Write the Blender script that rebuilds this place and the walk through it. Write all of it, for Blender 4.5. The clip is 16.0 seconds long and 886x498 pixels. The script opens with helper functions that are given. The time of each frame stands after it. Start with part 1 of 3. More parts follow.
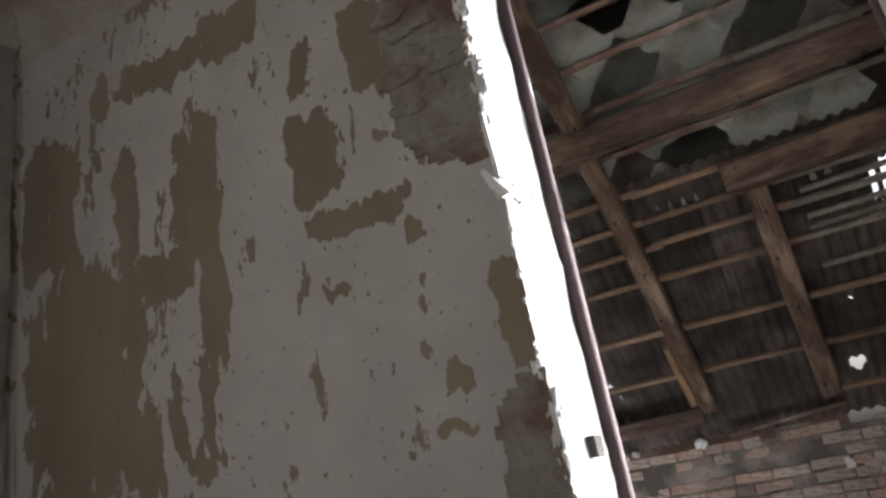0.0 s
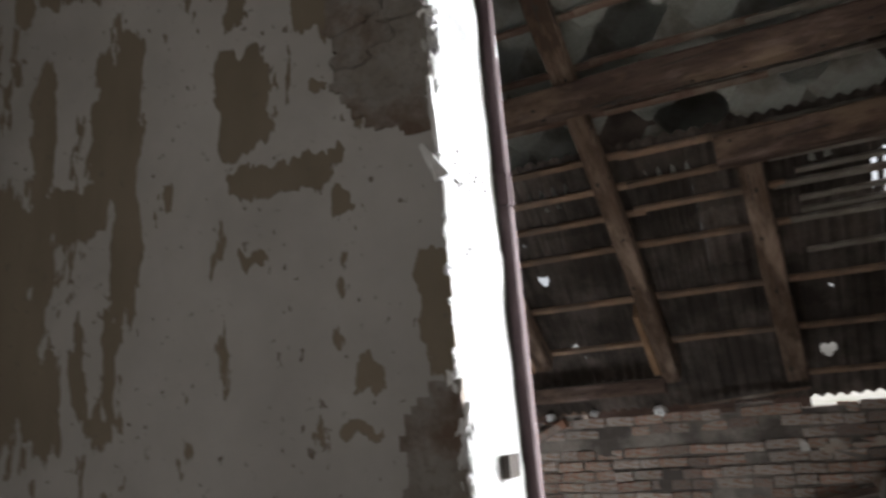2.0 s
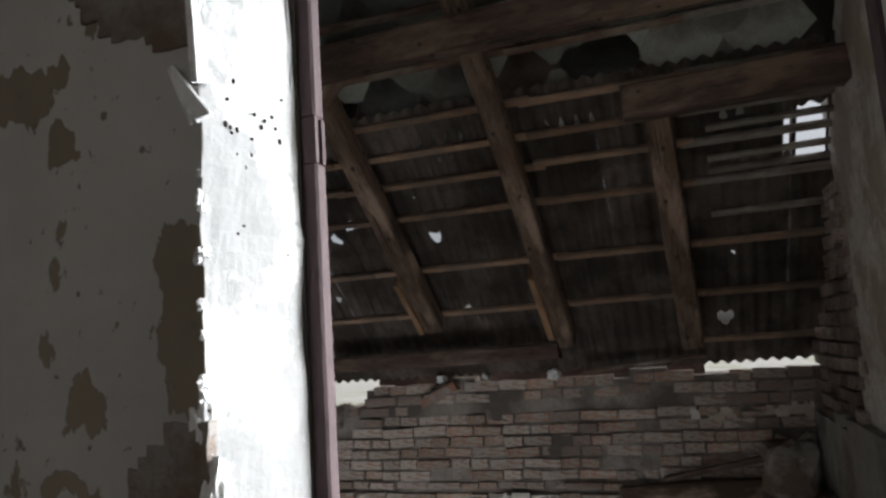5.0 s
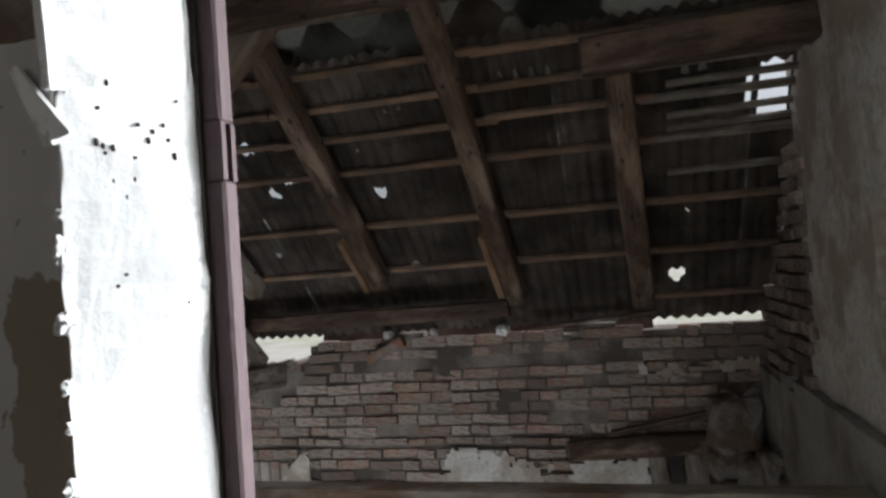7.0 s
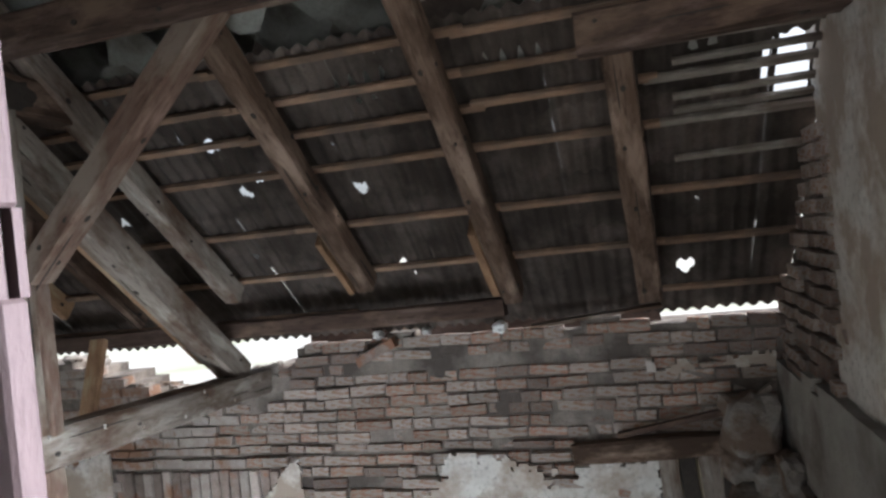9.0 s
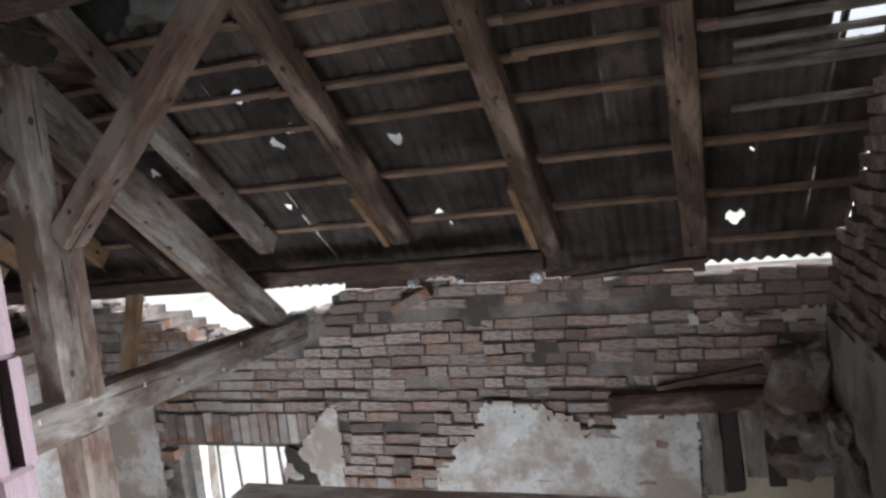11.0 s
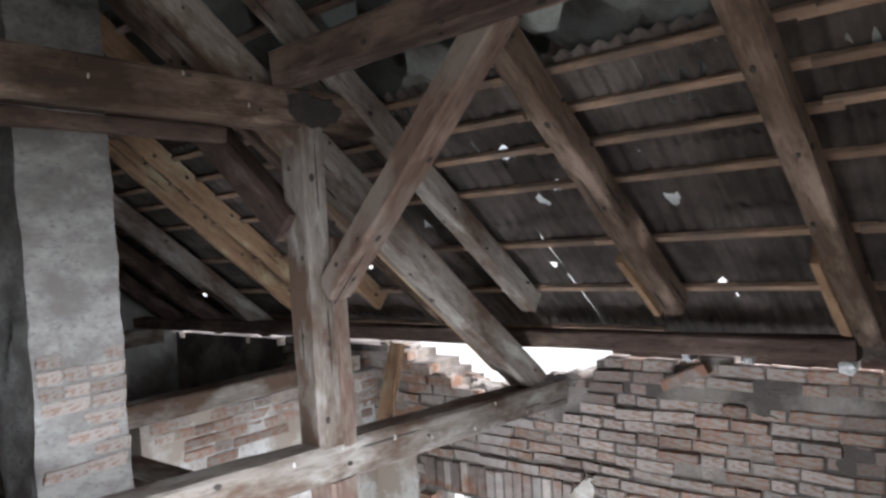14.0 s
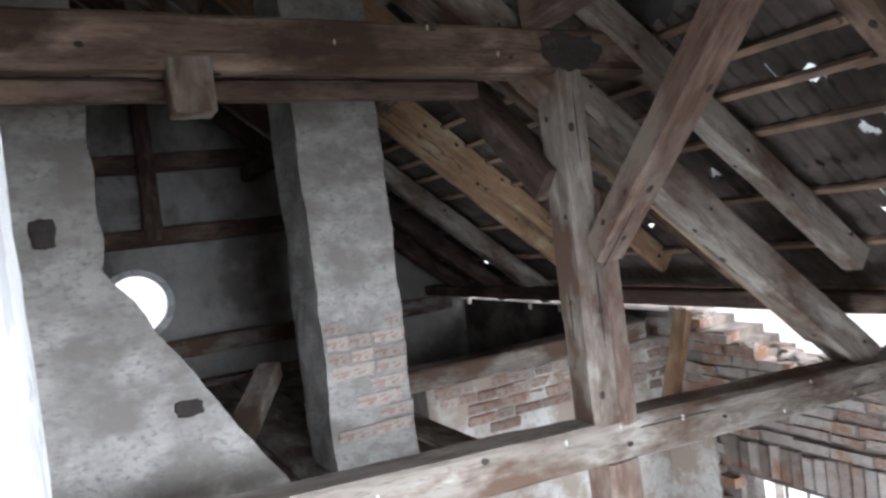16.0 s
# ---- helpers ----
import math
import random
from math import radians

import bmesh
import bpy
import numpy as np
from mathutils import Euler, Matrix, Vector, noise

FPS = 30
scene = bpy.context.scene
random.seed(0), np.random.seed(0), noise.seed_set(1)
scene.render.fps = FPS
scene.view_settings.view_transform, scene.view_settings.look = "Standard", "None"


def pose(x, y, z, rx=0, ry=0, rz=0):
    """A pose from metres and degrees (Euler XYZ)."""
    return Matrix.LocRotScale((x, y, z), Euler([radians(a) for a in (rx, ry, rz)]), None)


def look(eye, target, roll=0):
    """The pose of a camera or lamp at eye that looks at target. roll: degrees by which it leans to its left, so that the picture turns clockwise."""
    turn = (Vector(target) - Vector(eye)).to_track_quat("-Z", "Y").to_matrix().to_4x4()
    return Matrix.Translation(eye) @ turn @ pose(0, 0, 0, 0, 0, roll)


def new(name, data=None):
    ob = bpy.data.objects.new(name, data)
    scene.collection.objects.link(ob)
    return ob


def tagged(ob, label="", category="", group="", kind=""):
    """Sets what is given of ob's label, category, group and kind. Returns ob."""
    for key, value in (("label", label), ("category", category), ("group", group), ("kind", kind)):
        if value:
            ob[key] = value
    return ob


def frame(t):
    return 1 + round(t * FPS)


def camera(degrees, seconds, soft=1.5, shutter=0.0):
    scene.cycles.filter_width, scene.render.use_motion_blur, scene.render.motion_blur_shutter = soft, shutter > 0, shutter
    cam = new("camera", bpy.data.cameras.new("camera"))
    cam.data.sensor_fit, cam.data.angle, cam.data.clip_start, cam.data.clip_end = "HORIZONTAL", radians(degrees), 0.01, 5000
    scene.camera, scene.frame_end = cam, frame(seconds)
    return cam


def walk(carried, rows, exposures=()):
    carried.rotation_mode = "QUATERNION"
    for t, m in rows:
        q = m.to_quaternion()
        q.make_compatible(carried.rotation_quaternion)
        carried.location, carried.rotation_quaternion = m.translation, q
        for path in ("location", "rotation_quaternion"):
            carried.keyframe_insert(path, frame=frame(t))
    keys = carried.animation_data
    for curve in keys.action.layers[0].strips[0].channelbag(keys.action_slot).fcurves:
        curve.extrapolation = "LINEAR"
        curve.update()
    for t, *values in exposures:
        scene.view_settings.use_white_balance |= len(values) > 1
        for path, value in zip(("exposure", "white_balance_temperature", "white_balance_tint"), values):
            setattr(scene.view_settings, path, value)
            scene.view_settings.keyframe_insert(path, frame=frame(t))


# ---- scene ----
cam = camera(63.7, 16.0, soft=2.6, shutter=0.4)
EXPOSURES = [(0, 1.15, 6500, 13), (1.5, 0.65, 6500, 12), (3, 0.3, 6450, 11), (5.5, -0.1, 6400, 10), (7.5, 0.1, 6300, 10), (8.2, 0.25, 6300, 10), (8.7, 1.0, 6150, 10), (11, 0.9, 6000, 12), (12, 1.45, 6000, 12), (12.5, 1.65, 6000, 12), (13, 1.45, 6000, 12), (16, 1.45, 5900, 12)]
PATH = [
    (0, (0.306, 0.886, 0.267), (-0.46, 2.612, 0.926), -10.7),
    (0.5, (0.377, 0.947, 0.329), (-0.469, 2.661, 0.919), -8.0),
    (1, (0.347, 0.987, 0.379), (-0.634, 2.647, 0.908), -8.2),
    (1.5, (0.35, 1.073, 0.428), (-0.708, 2.69, 0.943), -7.4),
    (2, (0.395, 1.091, 0.434), (-0.412, 2.865, 0.883), -4.7),
    (2.5, (0.401, 1.146, 0.415), (-0.303, 2.971, 0.834), -4.5),
    (3, (0.332, 1.317, 0.444), (-0.264, 3.191, 0.807), -3.9),
    (5.5, (0.44, 1.586, 0.611), (-0.189, 3.474, 0.812), -4.0),
    (6, (0.435, 1.627, 0.649), (-0.109, 3.549, 0.746), -1.7),
    (6.5, (0.422, 1.663, 0.658), (-0.142, 3.579, 0.767), -2.4),
    (7, (0.385, 1.745, 0.734), (-0.112, 3.681, 0.806), -4.1),
    (7.5, (0.360, 1.807, 0.75), (-0.079, 3.756, 0.709), -3.7),
    (8, (0.368, 1.866, 0.761), (-0.045, 3.821, 0.725), -4.6),
    (8.5, (0.396, 1.988, 0.816), (-0.065, 3.931, 0.825), -5.4),
    (11, (0.331, 2.204, 1.039), (-0.280, 4.108, 0.823), -6.1),
    (11.5, (0.343, 2.225, 1.054), (-0.092, 4.169, 0.823), -3.6),
    (12, (0.351, 2.231, 1.08), (0.035, 4.204, 0.938), -2.8),
    (12.5, (0.331, 2.241, 1.033), (-0.105, 4.187, 0.844), -3.4),
    (13, (0.371, 2.389, 1.039), (-0.446, 4.213, 0.974), -4.1),
    (13.5, (0.342, 2.471, 1.133), (-0.864, 4.06, 0.979), -4.0),
    (14, (0.314, 2.497, 1.118), (-0.975, 4.025, 1.087), -3.8),
    (14.5, (0.282, 2.584, 1.106), (-1.107, 4.021, 1.077), -3.7),
    (15, (0.219, 2.687, 1.082), (-1.327, 3.956, 1.041), -4.3),
    (15.5, (0.153, 2.75, 1.079), (-1.554, 3.792, 1.016), -5.6),
    (16, (0.141, 2.752, 1.08), (-1.644, 3.653, 1.028), -7.0),
]
walk(cam, [(t, look(eye, target, roll)) for t, eye, target, roll in PATH], EXPOSURES)

# ---- light ----
world = bpy.data.worlds.new("world")
scene.world = world
world.use_nodes = True
wn = world.node_tree.nodes
sky = wn.new("ShaderNodeTexSky")
sky.sky_type, sky.sun_disc, sky.sun_elevation, sky.sun_rotation = "NISHITA", False, radians(48), radians(70)
sky.air_density, sky.dust_density = 1.0, 6.0
hsv = wn.new("ShaderNodeHueSaturation")
hsv.inputs["Saturation"].default_value = 0.35
world.node_tree.links.new(sky.outputs[0], hsv.inputs["Color"])
world.node_tree.links.new(hsv.outputs[0], wn["Background"].inputs[0])
wn["Background"].inputs[1].default_value = 0.15

sun = new("sun", bpy.data.lights.new("sun", "SUN"))
sun.data.energy, sun.data.angle, sun.data.color = 1.0, radians(14), (1, 0.96, 0.9)
sun.matrix_world = look((9, 4, 10), (0, 3, 0))


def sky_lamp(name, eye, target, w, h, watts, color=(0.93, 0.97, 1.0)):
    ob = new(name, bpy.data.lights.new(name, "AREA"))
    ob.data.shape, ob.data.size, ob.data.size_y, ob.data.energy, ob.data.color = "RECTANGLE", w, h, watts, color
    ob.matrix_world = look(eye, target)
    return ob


breach_lamp = sky_lamp("daylight_breach", (1.4, 3.42, 0.85), (0.0, 2.3, 0.65), 0.8, 1.8, 30)
breach_lamp.data.spread = radians(60)
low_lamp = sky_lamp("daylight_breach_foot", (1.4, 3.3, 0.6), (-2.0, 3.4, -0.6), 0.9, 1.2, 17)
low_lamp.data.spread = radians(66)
pit_lamp = sky_lamp("daylight_lower_doorway", (-0.7, 3.0, -1.6), (-1.9, 5.6, -1.0), 1.6, 1.4, 31)
pit_lamp.data.spread = radians(115)
sky_lamp("daylight_stair_window", (0.2, -1.38, 0.55), (-0.35, 1.0, 0.35), 1.2, 1.3, 9, (1, 0.96, 0.9))
sky_lamp("daylight_yard_window", (-2.86, 6.75, -1.35), (-2.6, 5.0, -1.2), 0.9, 1.1, 12)

# ---- materials ----


GRAIN = (0.8, 5, 5)


def shade(name, c1, c2, scale=6.0, rough=0.85, bump=0.3, stretch=(1, 1, 1), c3=None, spots=(0.55, 0.68), big=1.2, vary=0.0, fine=60.0, depth=0.02):
    """Two colours mixed by noise at two scales, blotches of a third, a relief, and a change from piece to piece."""
    m = bpy.data.materials.new(name)
    m.use_nodes = True
    n, l = m.node_tree.nodes, m.node_tree.links
    bsdf = n["Principled BSDF"]
    bsdf.inputs["Roughness"].default_value = rough
    bsdf.inputs["Specular IOR Level"].default_value = 0.25
    co = n.new("ShaderNodeTexCoord")
    mp = n.new("ShaderNodeMapping")
    mp.inputs["Scale"].default_value = stretch
    l.new(co.outputs["Object"], mp.inputs[0])

    def noise_tex(s, detail=6.0, r=0.6):
        t = n.new("ShaderNodeTexNoise")
        t.inputs["Scale"].default_value, t.inputs["Detail"].default_value, t.inputs["Roughness"].default_value = s, detail, r
        l.new(mp.outputs[0], t.inputs["Vector"])
        return t

    def ramp(source, a, b):
        r = n.new("ShaderNodeMapRange")
        r.inputs["From Min"].default_value, r.inputs["From Max"].default_value = a, b
        l.new(source, r.inputs["Value"])
        return r.outputs[0]

    def mix(f, a, b):
        x = n.new("ShaderNodeMix")
        x.data_type = "RGBA"
        for s, v in ((0, f), (6, a), (7, b)):
            if isinstance(v, (tuple, list)):
                x.inputs[s].default_value = (*v, 1)
            elif isinstance(v, float):
                x.inputs[s].default_value = v
            else:
                l.new(v, x.inputs[s])
        return x.outputs[2]

    col = mix(ramp(noise_tex(scale).outputs[0], 0.35, 0.65), c1, c2)
    dirt = tuple(v * (0.62 if fine < 50 else 0.82) for v in c1)
    col = mix(ramp(noise_tex(fine, 4).outputs[0], 0.52, 0.75), col, dirt)
    if c3:
        blot = noise_tex(big, 8, 0.62)
        if stretch == GRAIN:
            blot.inputs["Scale"].default_value = big * 2.2
            mp2 = n.new("ShaderNodeMapping")
            mp2.inputs["Scale"].default_value = (1, 2.2, 2.2)
            l.new(co.outputs["Object"], mp2.inputs[0])
            l.new(mp2.outputs[0], blot.inputs["Vector"])
            pale = noise_tex(big, 7, 0.65)
            pale.inputs["Scale"].default_value = big * 3.1
            mp3 = n.new("ShaderNodeMapping")
            mp3.inputs["Scale"].default_value, mp3.inputs["Location"].default_value = (0.7, 2.5, 2.5), (5, 3, 1)
            l.new(co.outputs["Object"], mp3.inputs[0])
            l.new(mp3.outputs[0], pale.inputs["Vector"])
            col = mix(ramp(pale.outputs[0], 0.54, 0.66), col, tuple(min(0.5, v * 1.45 + 0.03) for v in c2))
        col = mix(ramp(blot.outputs[0], spots[0] - 0.06, spots[1] - 0.08), col, c3)
    if vary:
        info = n.new("ShaderNodeObjectInfo")
        hs = n.new("ShaderNodeHueSaturation")
        l.new(col, hs.inputs["Color"])
        v = n.new("ShaderNodeMapRange")
        v.inputs["To Min"].default_value, v.inputs["To Max"].default_value = 1 - vary, 1 + vary
        l.new(info.outputs["Random"], v.inputs["Value"])
        l.new(v.outputs[0], hs.inputs["Value"])
        col = hs.outputs[0]
    l.new(col, bsdf.inputs["Base Color"])
    bp = n.new("ShaderNodeBump")
    bp.inputs["Strength"].default_value, bp.inputs["Distance"].default_value = bump, depth
    l.new(noise_tex(scale * 4, 8, 0.65).outputs[0], bp.inputs["Height"])
    l.new(bp.outputs[0], bsdf.inputs["Normal"])
    return m


wood_old = shade("wood_old", (0.13, 0.085, 0.06), (0.23, 0.165, 0.125), 4, 0.9, 0.5, GRAIN, (0.07, 0.045, 0.032), (0.56, 0.7), 0.9, fine=14)
wood_grey = shade("wood_grey", (0.24, 0.205, 0.175), (0.34, 0.3, 0.26), 4, 0.9, 0.5, GRAIN, (0.13, 0.085, 0.06), (0.52, 0.68), 1.0, fine=14)
wood_dark = shade("wood_dark", (0.065, 0.042, 0.033), (0.11, 0.075, 0.06), 4, 0.9, 0.5, GRAIN, (0.2, 0.14, 0.1), (0.6, 0.75), 1.0, fine=14)
wood_red = shade("wood_red", (0.15, 0.092, 0.068), (0.21, 0.14, 0.11), 4, 0.9, 0.5, GRAIN, (0.27, 0.22, 0.18), (0.56, 0.7), 1.2, fine=14)
wood_new = shade("wood_new", (0.33, 0.2, 0.115), (0.42, 0.27, 0.165), 4, 0.8, 0.4, GRAIN, (0.22, 0.13, 0.075), (0.56, 0.72), 1.2, fine=14)
batten_wood = shade("batten_wood", (0.25, 0.155, 0.1), (0.32, 0.215, 0.15), 4, 0.85, 0.4, GRAIN, (0.18, 0.13, 0.1), (0.52, 0.68), 1.2, vary=0.25, fine=14)
batten_grey = shade("batten_grey", (0.18, 0.16, 0.14), (0.27, 0.25, 0.22), 4, 0.85, 0.4, GRAIN, (0.15, 0.12, 0.1), (0.55, 0.7), 1.2, vary=0.2, fine=14)
cement_sheet = shade("cement_sheet", (0.095, 0.078, 0.068), (0.135, 0.112, 0.098), 5, 0.9, 0.35, (1, 0.5, 1), (0.05, 0.04, 0.034), (0.45, 0.65), 3.0, vary=0.25)
shingle_grey = shade("shingle_grey", (0.27, 0.28, 0.26), (0.36, 0.37, 0.34), 7, 0.85, 0.3, (1, 1, 1), (0.16, 0.15, 0.13), (0.5, 0.7), 3.0, vary=0.25)
brick_red = shade("brick_red", (0.36, 0.17, 0.115), (0.42, 0.25, 0.185), 14, 0.95, 0.6, (1, 1, 1), (0.4, 0.35, 0.3), (0.5, 0.62), 5.0, vary=0.25)
brick_pale = shade("brick_pale", (0.4, 0.34, 0.3), (0.5, 0.45, 0.41), 12, 0.95, 0.6, (1, 1, 1), (0.32, 0.19, 0.13), (0.56, 0.68), 5.0, vary=0.2)
brick_sooty = shade("brick_sooty", (0.22, 0.175, 0.15), (0.33, 0.27, 0.24), 12, 0.95, 0.6, (1, 1, 1), (0.28, 0.15, 0.1), (0.6, 0.7), 5.0, vary=0.25)
mortar = shade("mortar", (0.22, 0.19, 0.165), (0.31, 0.275, 0.245), 10, 0.95, 0.7, (1, 1, 1), (0.1, 0.085, 0.075), (0.5, 0.66), 2.0)
plaster_white = shade("plaster_white", (0.56, 0.53, 0.49), (0.7, 0.68, 0.64), 4, 0.9, 0.45, (1, 1, 1), (0.4, 0.33, 0.27), (0.5, 0.64), 3.2, fine=30)
plaster_yellow = shade("plaster_yellow", (0.5, 0.42, 0.27), (0.56, 0.49, 0.36), 3, 0.9, 0.3, (1, 1, 1), (0.42, 0.38, 0.32), (0.55, 0.68), 2.0)
plaster_grey = shade("plaster_grey", (0.3, 0.285, 0.26), (0.4, 0.385, 0.36), 3, 0.95, 0.5, (1, 1, 1), (0.2, 0.18, 0.165), (0.54, 0.68), 1.8)
chimney_plaster = shade("chimney_plaster", (0.33, 0.31, 0.285), (0.5, 0.48, 0.45), 5, 0.95, 0.9, (1, 1, 1.6), (0.26, 0.24, 0.22), (0.5, 0.68), 3.4, fine=30)
whitewash = shade("whitewash", (0.74, 0.74, 0.73), (0.82, 0.82, 0.81), 3, 0.8, 0.3, (1, 1, 1), (0.56, 0.56, 0.55), (0.56, 0.6), 4.5)
frame_paint = shade("frame_paint", (0.06, 0.038, 0.04), (0.09, 0.062, 0.064), 6, 0.7, 0.4, (1, 1, 0.3), (0.5, 0.5, 0.5), (0.67, 0.7), 9.0)
iron = shade("iron", (0.09, 0.075, 0.07), (0.14, 0.1, 0.085), 20, 0.6, 0.3)
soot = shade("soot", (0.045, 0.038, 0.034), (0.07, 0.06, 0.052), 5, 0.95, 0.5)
rubble_mat = shade("rubble_mat", (0.26, 0.235, 0.21), (0.35, 0.325, 0.3), 9, 0.95, 0.8, (1, 1, 1), (0.18, 0.13, 0.1), (0.52, 0.66), 4.0)
earth = shade("earth", (0.14, 0.12, 0.1), (0.2, 0.18, 0.15), 3, 0.95, 0.8, (1, 1, 1), (0.09, 0.11, 0.05), (0.5, 0.65), 0.4)
gravel = shade("gravel", (0.46, 0.45, 0.42), (0.56, 0.55, 0.52), 1.5, 0.95, 0.5, (1, 1, 1), (0.38, 0.4, 0.3), (0.55, 0.7), 0.2)
ceiling_mat = shade("ceiling_mat", (0.36, 0.335, 0.3), (0.46, 0.44, 0.4), 2.5, 0.9, 0.3, (1, 1, 1), (0.34, 0.29, 0.23), (0.5, 0.62), 1.8)


def peeling(name="peeling_paint", share=0.05):
    """Grey limewash flaking in long runs off an olive-brown older coat."""
    m = bpy.data.materials.new(name)
    m.use_nodes = True
    n, l = m.node_tree.nodes, m.node_tree.links
    bsdf = n["Principled BSDF"]
    bsdf.inputs["Roughness"].default_value = 0.9
    bsdf.inputs["Specular IOR Level"].default_value = 0.2
    co = n.new("ShaderNodeTexCoord")

    def tex(scale, stretch, detail=5.0, r=0.5, off=(0, 0, 0)):
        mp = n.new("ShaderNodeMapping")
        mp.inputs["Scale"].default_value, mp.inputs["Location"].default_value = stretch, off
        l.new(co.outputs["Object"], mp.inputs[0])
        t = n.new("ShaderNodeTexNoise")
        t.inputs["Scale"].default_value, t.inputs["Detail"].default_value, t.inputs["Roughness"].default_value = scale, detail, r
        l.new(mp.outputs[0], t.inputs["Vector"])
        return t.outputs[0]

    def calc(op, a, b, c=None):
        x = n.new("ShaderNodeMath")
        x.operation = op
        for i, v in enumerate((a, b, c)):
            if v is None:
                continue
            if isinstance(v, (int, float)):
                x.inputs[i].default_value = v
            else:
                l.new(v, x.inputs[i])
        return x.outputs[0]

    def step(v, a, b):
        r = n.new("ShaderNodeMapRange")
        r.inputs["From Min"].default_value, r.inputs["From Max"].default_value = a, b
        l.new(v, r.inputs["Value"])
        return r.outputs[0]

    def blend(f, a, b):
        x = n.new("ShaderNodeMix")
        x.data_type = "RGBA"
        l.new(f, x.inputs[0])
        for s, v in ((6, a), (7, b)):
            if isinstance(v, tuple):
                x.inputs[s].default_value = (*v, 1)
            else:
                l.new(v, x.inputs[s])
        return x.outputs[2]

    sep = n.new("ShaderNodeSeparateXYZ")
    l.new(co.outputs["Object"], sep.inputs[0])
    X = calc("ADD", sep.outputs[0], calc("MULTIPLY", calc("SUBTRACT", tex(9, (1, 1, 0.8), 5, 0.6), 0.5), 0.13))
    Z = calc("ADD", sep.outputs[2], calc("MULTIPLY", calc("SUBTRACT", tex(6, (1.6, 1, 0.6), 4, 0.6, (7, 0, 3)), 0.5), 0.2))
    # bare share: most towards the room's corner, least in the middle
    left = calc("MULTIPLY", step(X, -0.96, -1.04), share)
    runs = calc("ADD", calc("MULTIPLY", tex(4.6, (2.0, 1.0, 0.7), 3, 0.45, (3.1, 0, 1.7)), 0.55), 0.18)
    runs = calc("ADD", runs, calc("MULTIPLY", calc("SUBTRACT", tex(20, (1.5, 1, 0.7), 4, 0.55), 0.5), 0.36))
    bare = calc("ADD", runs, left)

    def spot(cx, cz, rx, rz):
        dx = calc("POWER", calc("ABSOLUTE", calc("DIVIDE", calc("SUBTRACT", X, cx), rx), 0), 3)
        dz = calc("POWER", calc("ABSOLUTE", calc("DIVIDE", calc("SUBTRACT", Z, cz), rz), 0), 3)
        return calc("MULTIPLY_ADD", calc("ADD", dx, dz), -0.13, 0.71)

    flakes = ((-0.68, 1.21, 0.1, 0.13), (-0.68, 1.48, 0.04, 0.1), (-0.93, 1.75, 0.12, 0.1), (-0.46, 1.45, 0.08, 0.13), (-0.58, 0.99, 0.14, 0.05), (-0.36, 0.53, 0.03, 0.04), (-0.38, 0.42, 0.05, 0.02),
              (-0.18, 0.64, 0.06, 0.12), (-0.92, 1.01, 0.02, 0.05), (-0.66, 0.81, 0.04, 0.02), (-0.47, 1.18, 0.03, 0.02), (-0.41, 0.91, 0.02, 0.04), (-0.41, 1.02, 0.02, 0.02))
    runs_down = ((-1.1, 1.25, 0.09, 0.28), (-1.22, 1.74, 0.22, 0.06), (-1.61, 0.8, 0.28, 0.39), (-1.06, 0.92, 0.06, 0.21), (-1.1, 0.62, 0.03, 0.12), (-1.22, 0.59, 0.03, 0.1), (-1.36, 0.56, 0.07, 0.15),
                 (-1.77, 1.45, 0.14, 0.26), (-1.39, 1.32, 0.05, 0.22), (-1.5, 1.75, 0.04, 0.09), (-1.36, 1.03, 0.34, 0.07))
    for cx, cz, rx, rz in flakes + runs_down:
        bare = calc("MAXIMUM", bare, spot(cx, cz, rx, rz))
    bare = calc("ADD", bare, calc("MULTIPLY", calc("SUBTRACT", tex(11, (1.5, 1, 0.55), 5, 0.6, (2, 0, 5)), 0.5), 0.55))
    bare = step(bare, 0.575, 0.59)
    paint = blend(step(tex(2.2, (1, 1, 1), 6, 0.6), 0.35, 0.65), (0.4, 0.385, 0.365), (0.5, 0.485, 0.465))
    coat = blend(step(tex(3.0, (1, 1, 0.4), 6, 0.6), 0.3, 0.7), (0.2, 0.168, 0.125), (0.28, 0.235, 0.18))
    col = blend(bare, paint, coat)
    col = blend(step(tex(45, (1, 1, 0.8), 3), 0.66, 0.72), col, (0.2, 0.17, 0.14))
    l.new(col, bsdf.inputs["Base Color"])
    bp = n.new("ShaderNodeBump")
    bp.inputs["Strength"].default_value, bp.inputs["Distance"].default_value = 0.6, 0.004
    l.new(calc("SUBTRACT", calc("MULTIPLY", tex(26, (1, 1, 1), 8, 0.65), 0.8), bare), bp.inputs["Height"])
    l.new(bp.outputs[0], bsdf.inputs["Normal"])
    return m


peeling_paint = peeling()
peeling_side = peeling("peeling_side", 0.08)

# ---- building blocks ----


def finish(name, bm, material, parent=None, label="", smooth=False):
    bmesh.ops.recalc_face_normals(bm, faces=bm.faces)
    me = bpy.data.meshes.new(name)
    bm.to_mesh(me)
    bm.free()
    me.materials.append(material)
    if smooth:
        for p in me.polygons:
            p.use_smooth = True
    ob = new(name, me)
    if parent:
        ob.parent = parent
    return tagged(ob, label)


part = finish


def add_box(bm, lo, hi):
    m = Matrix.LocRotScale([(a + b) / 2 for a, b in zip(lo, hi)], None, [b - a for a, b in zip(lo, hi)])
    return bmesh.ops.create_cube(bm, size=1, matrix=m)["verts"]


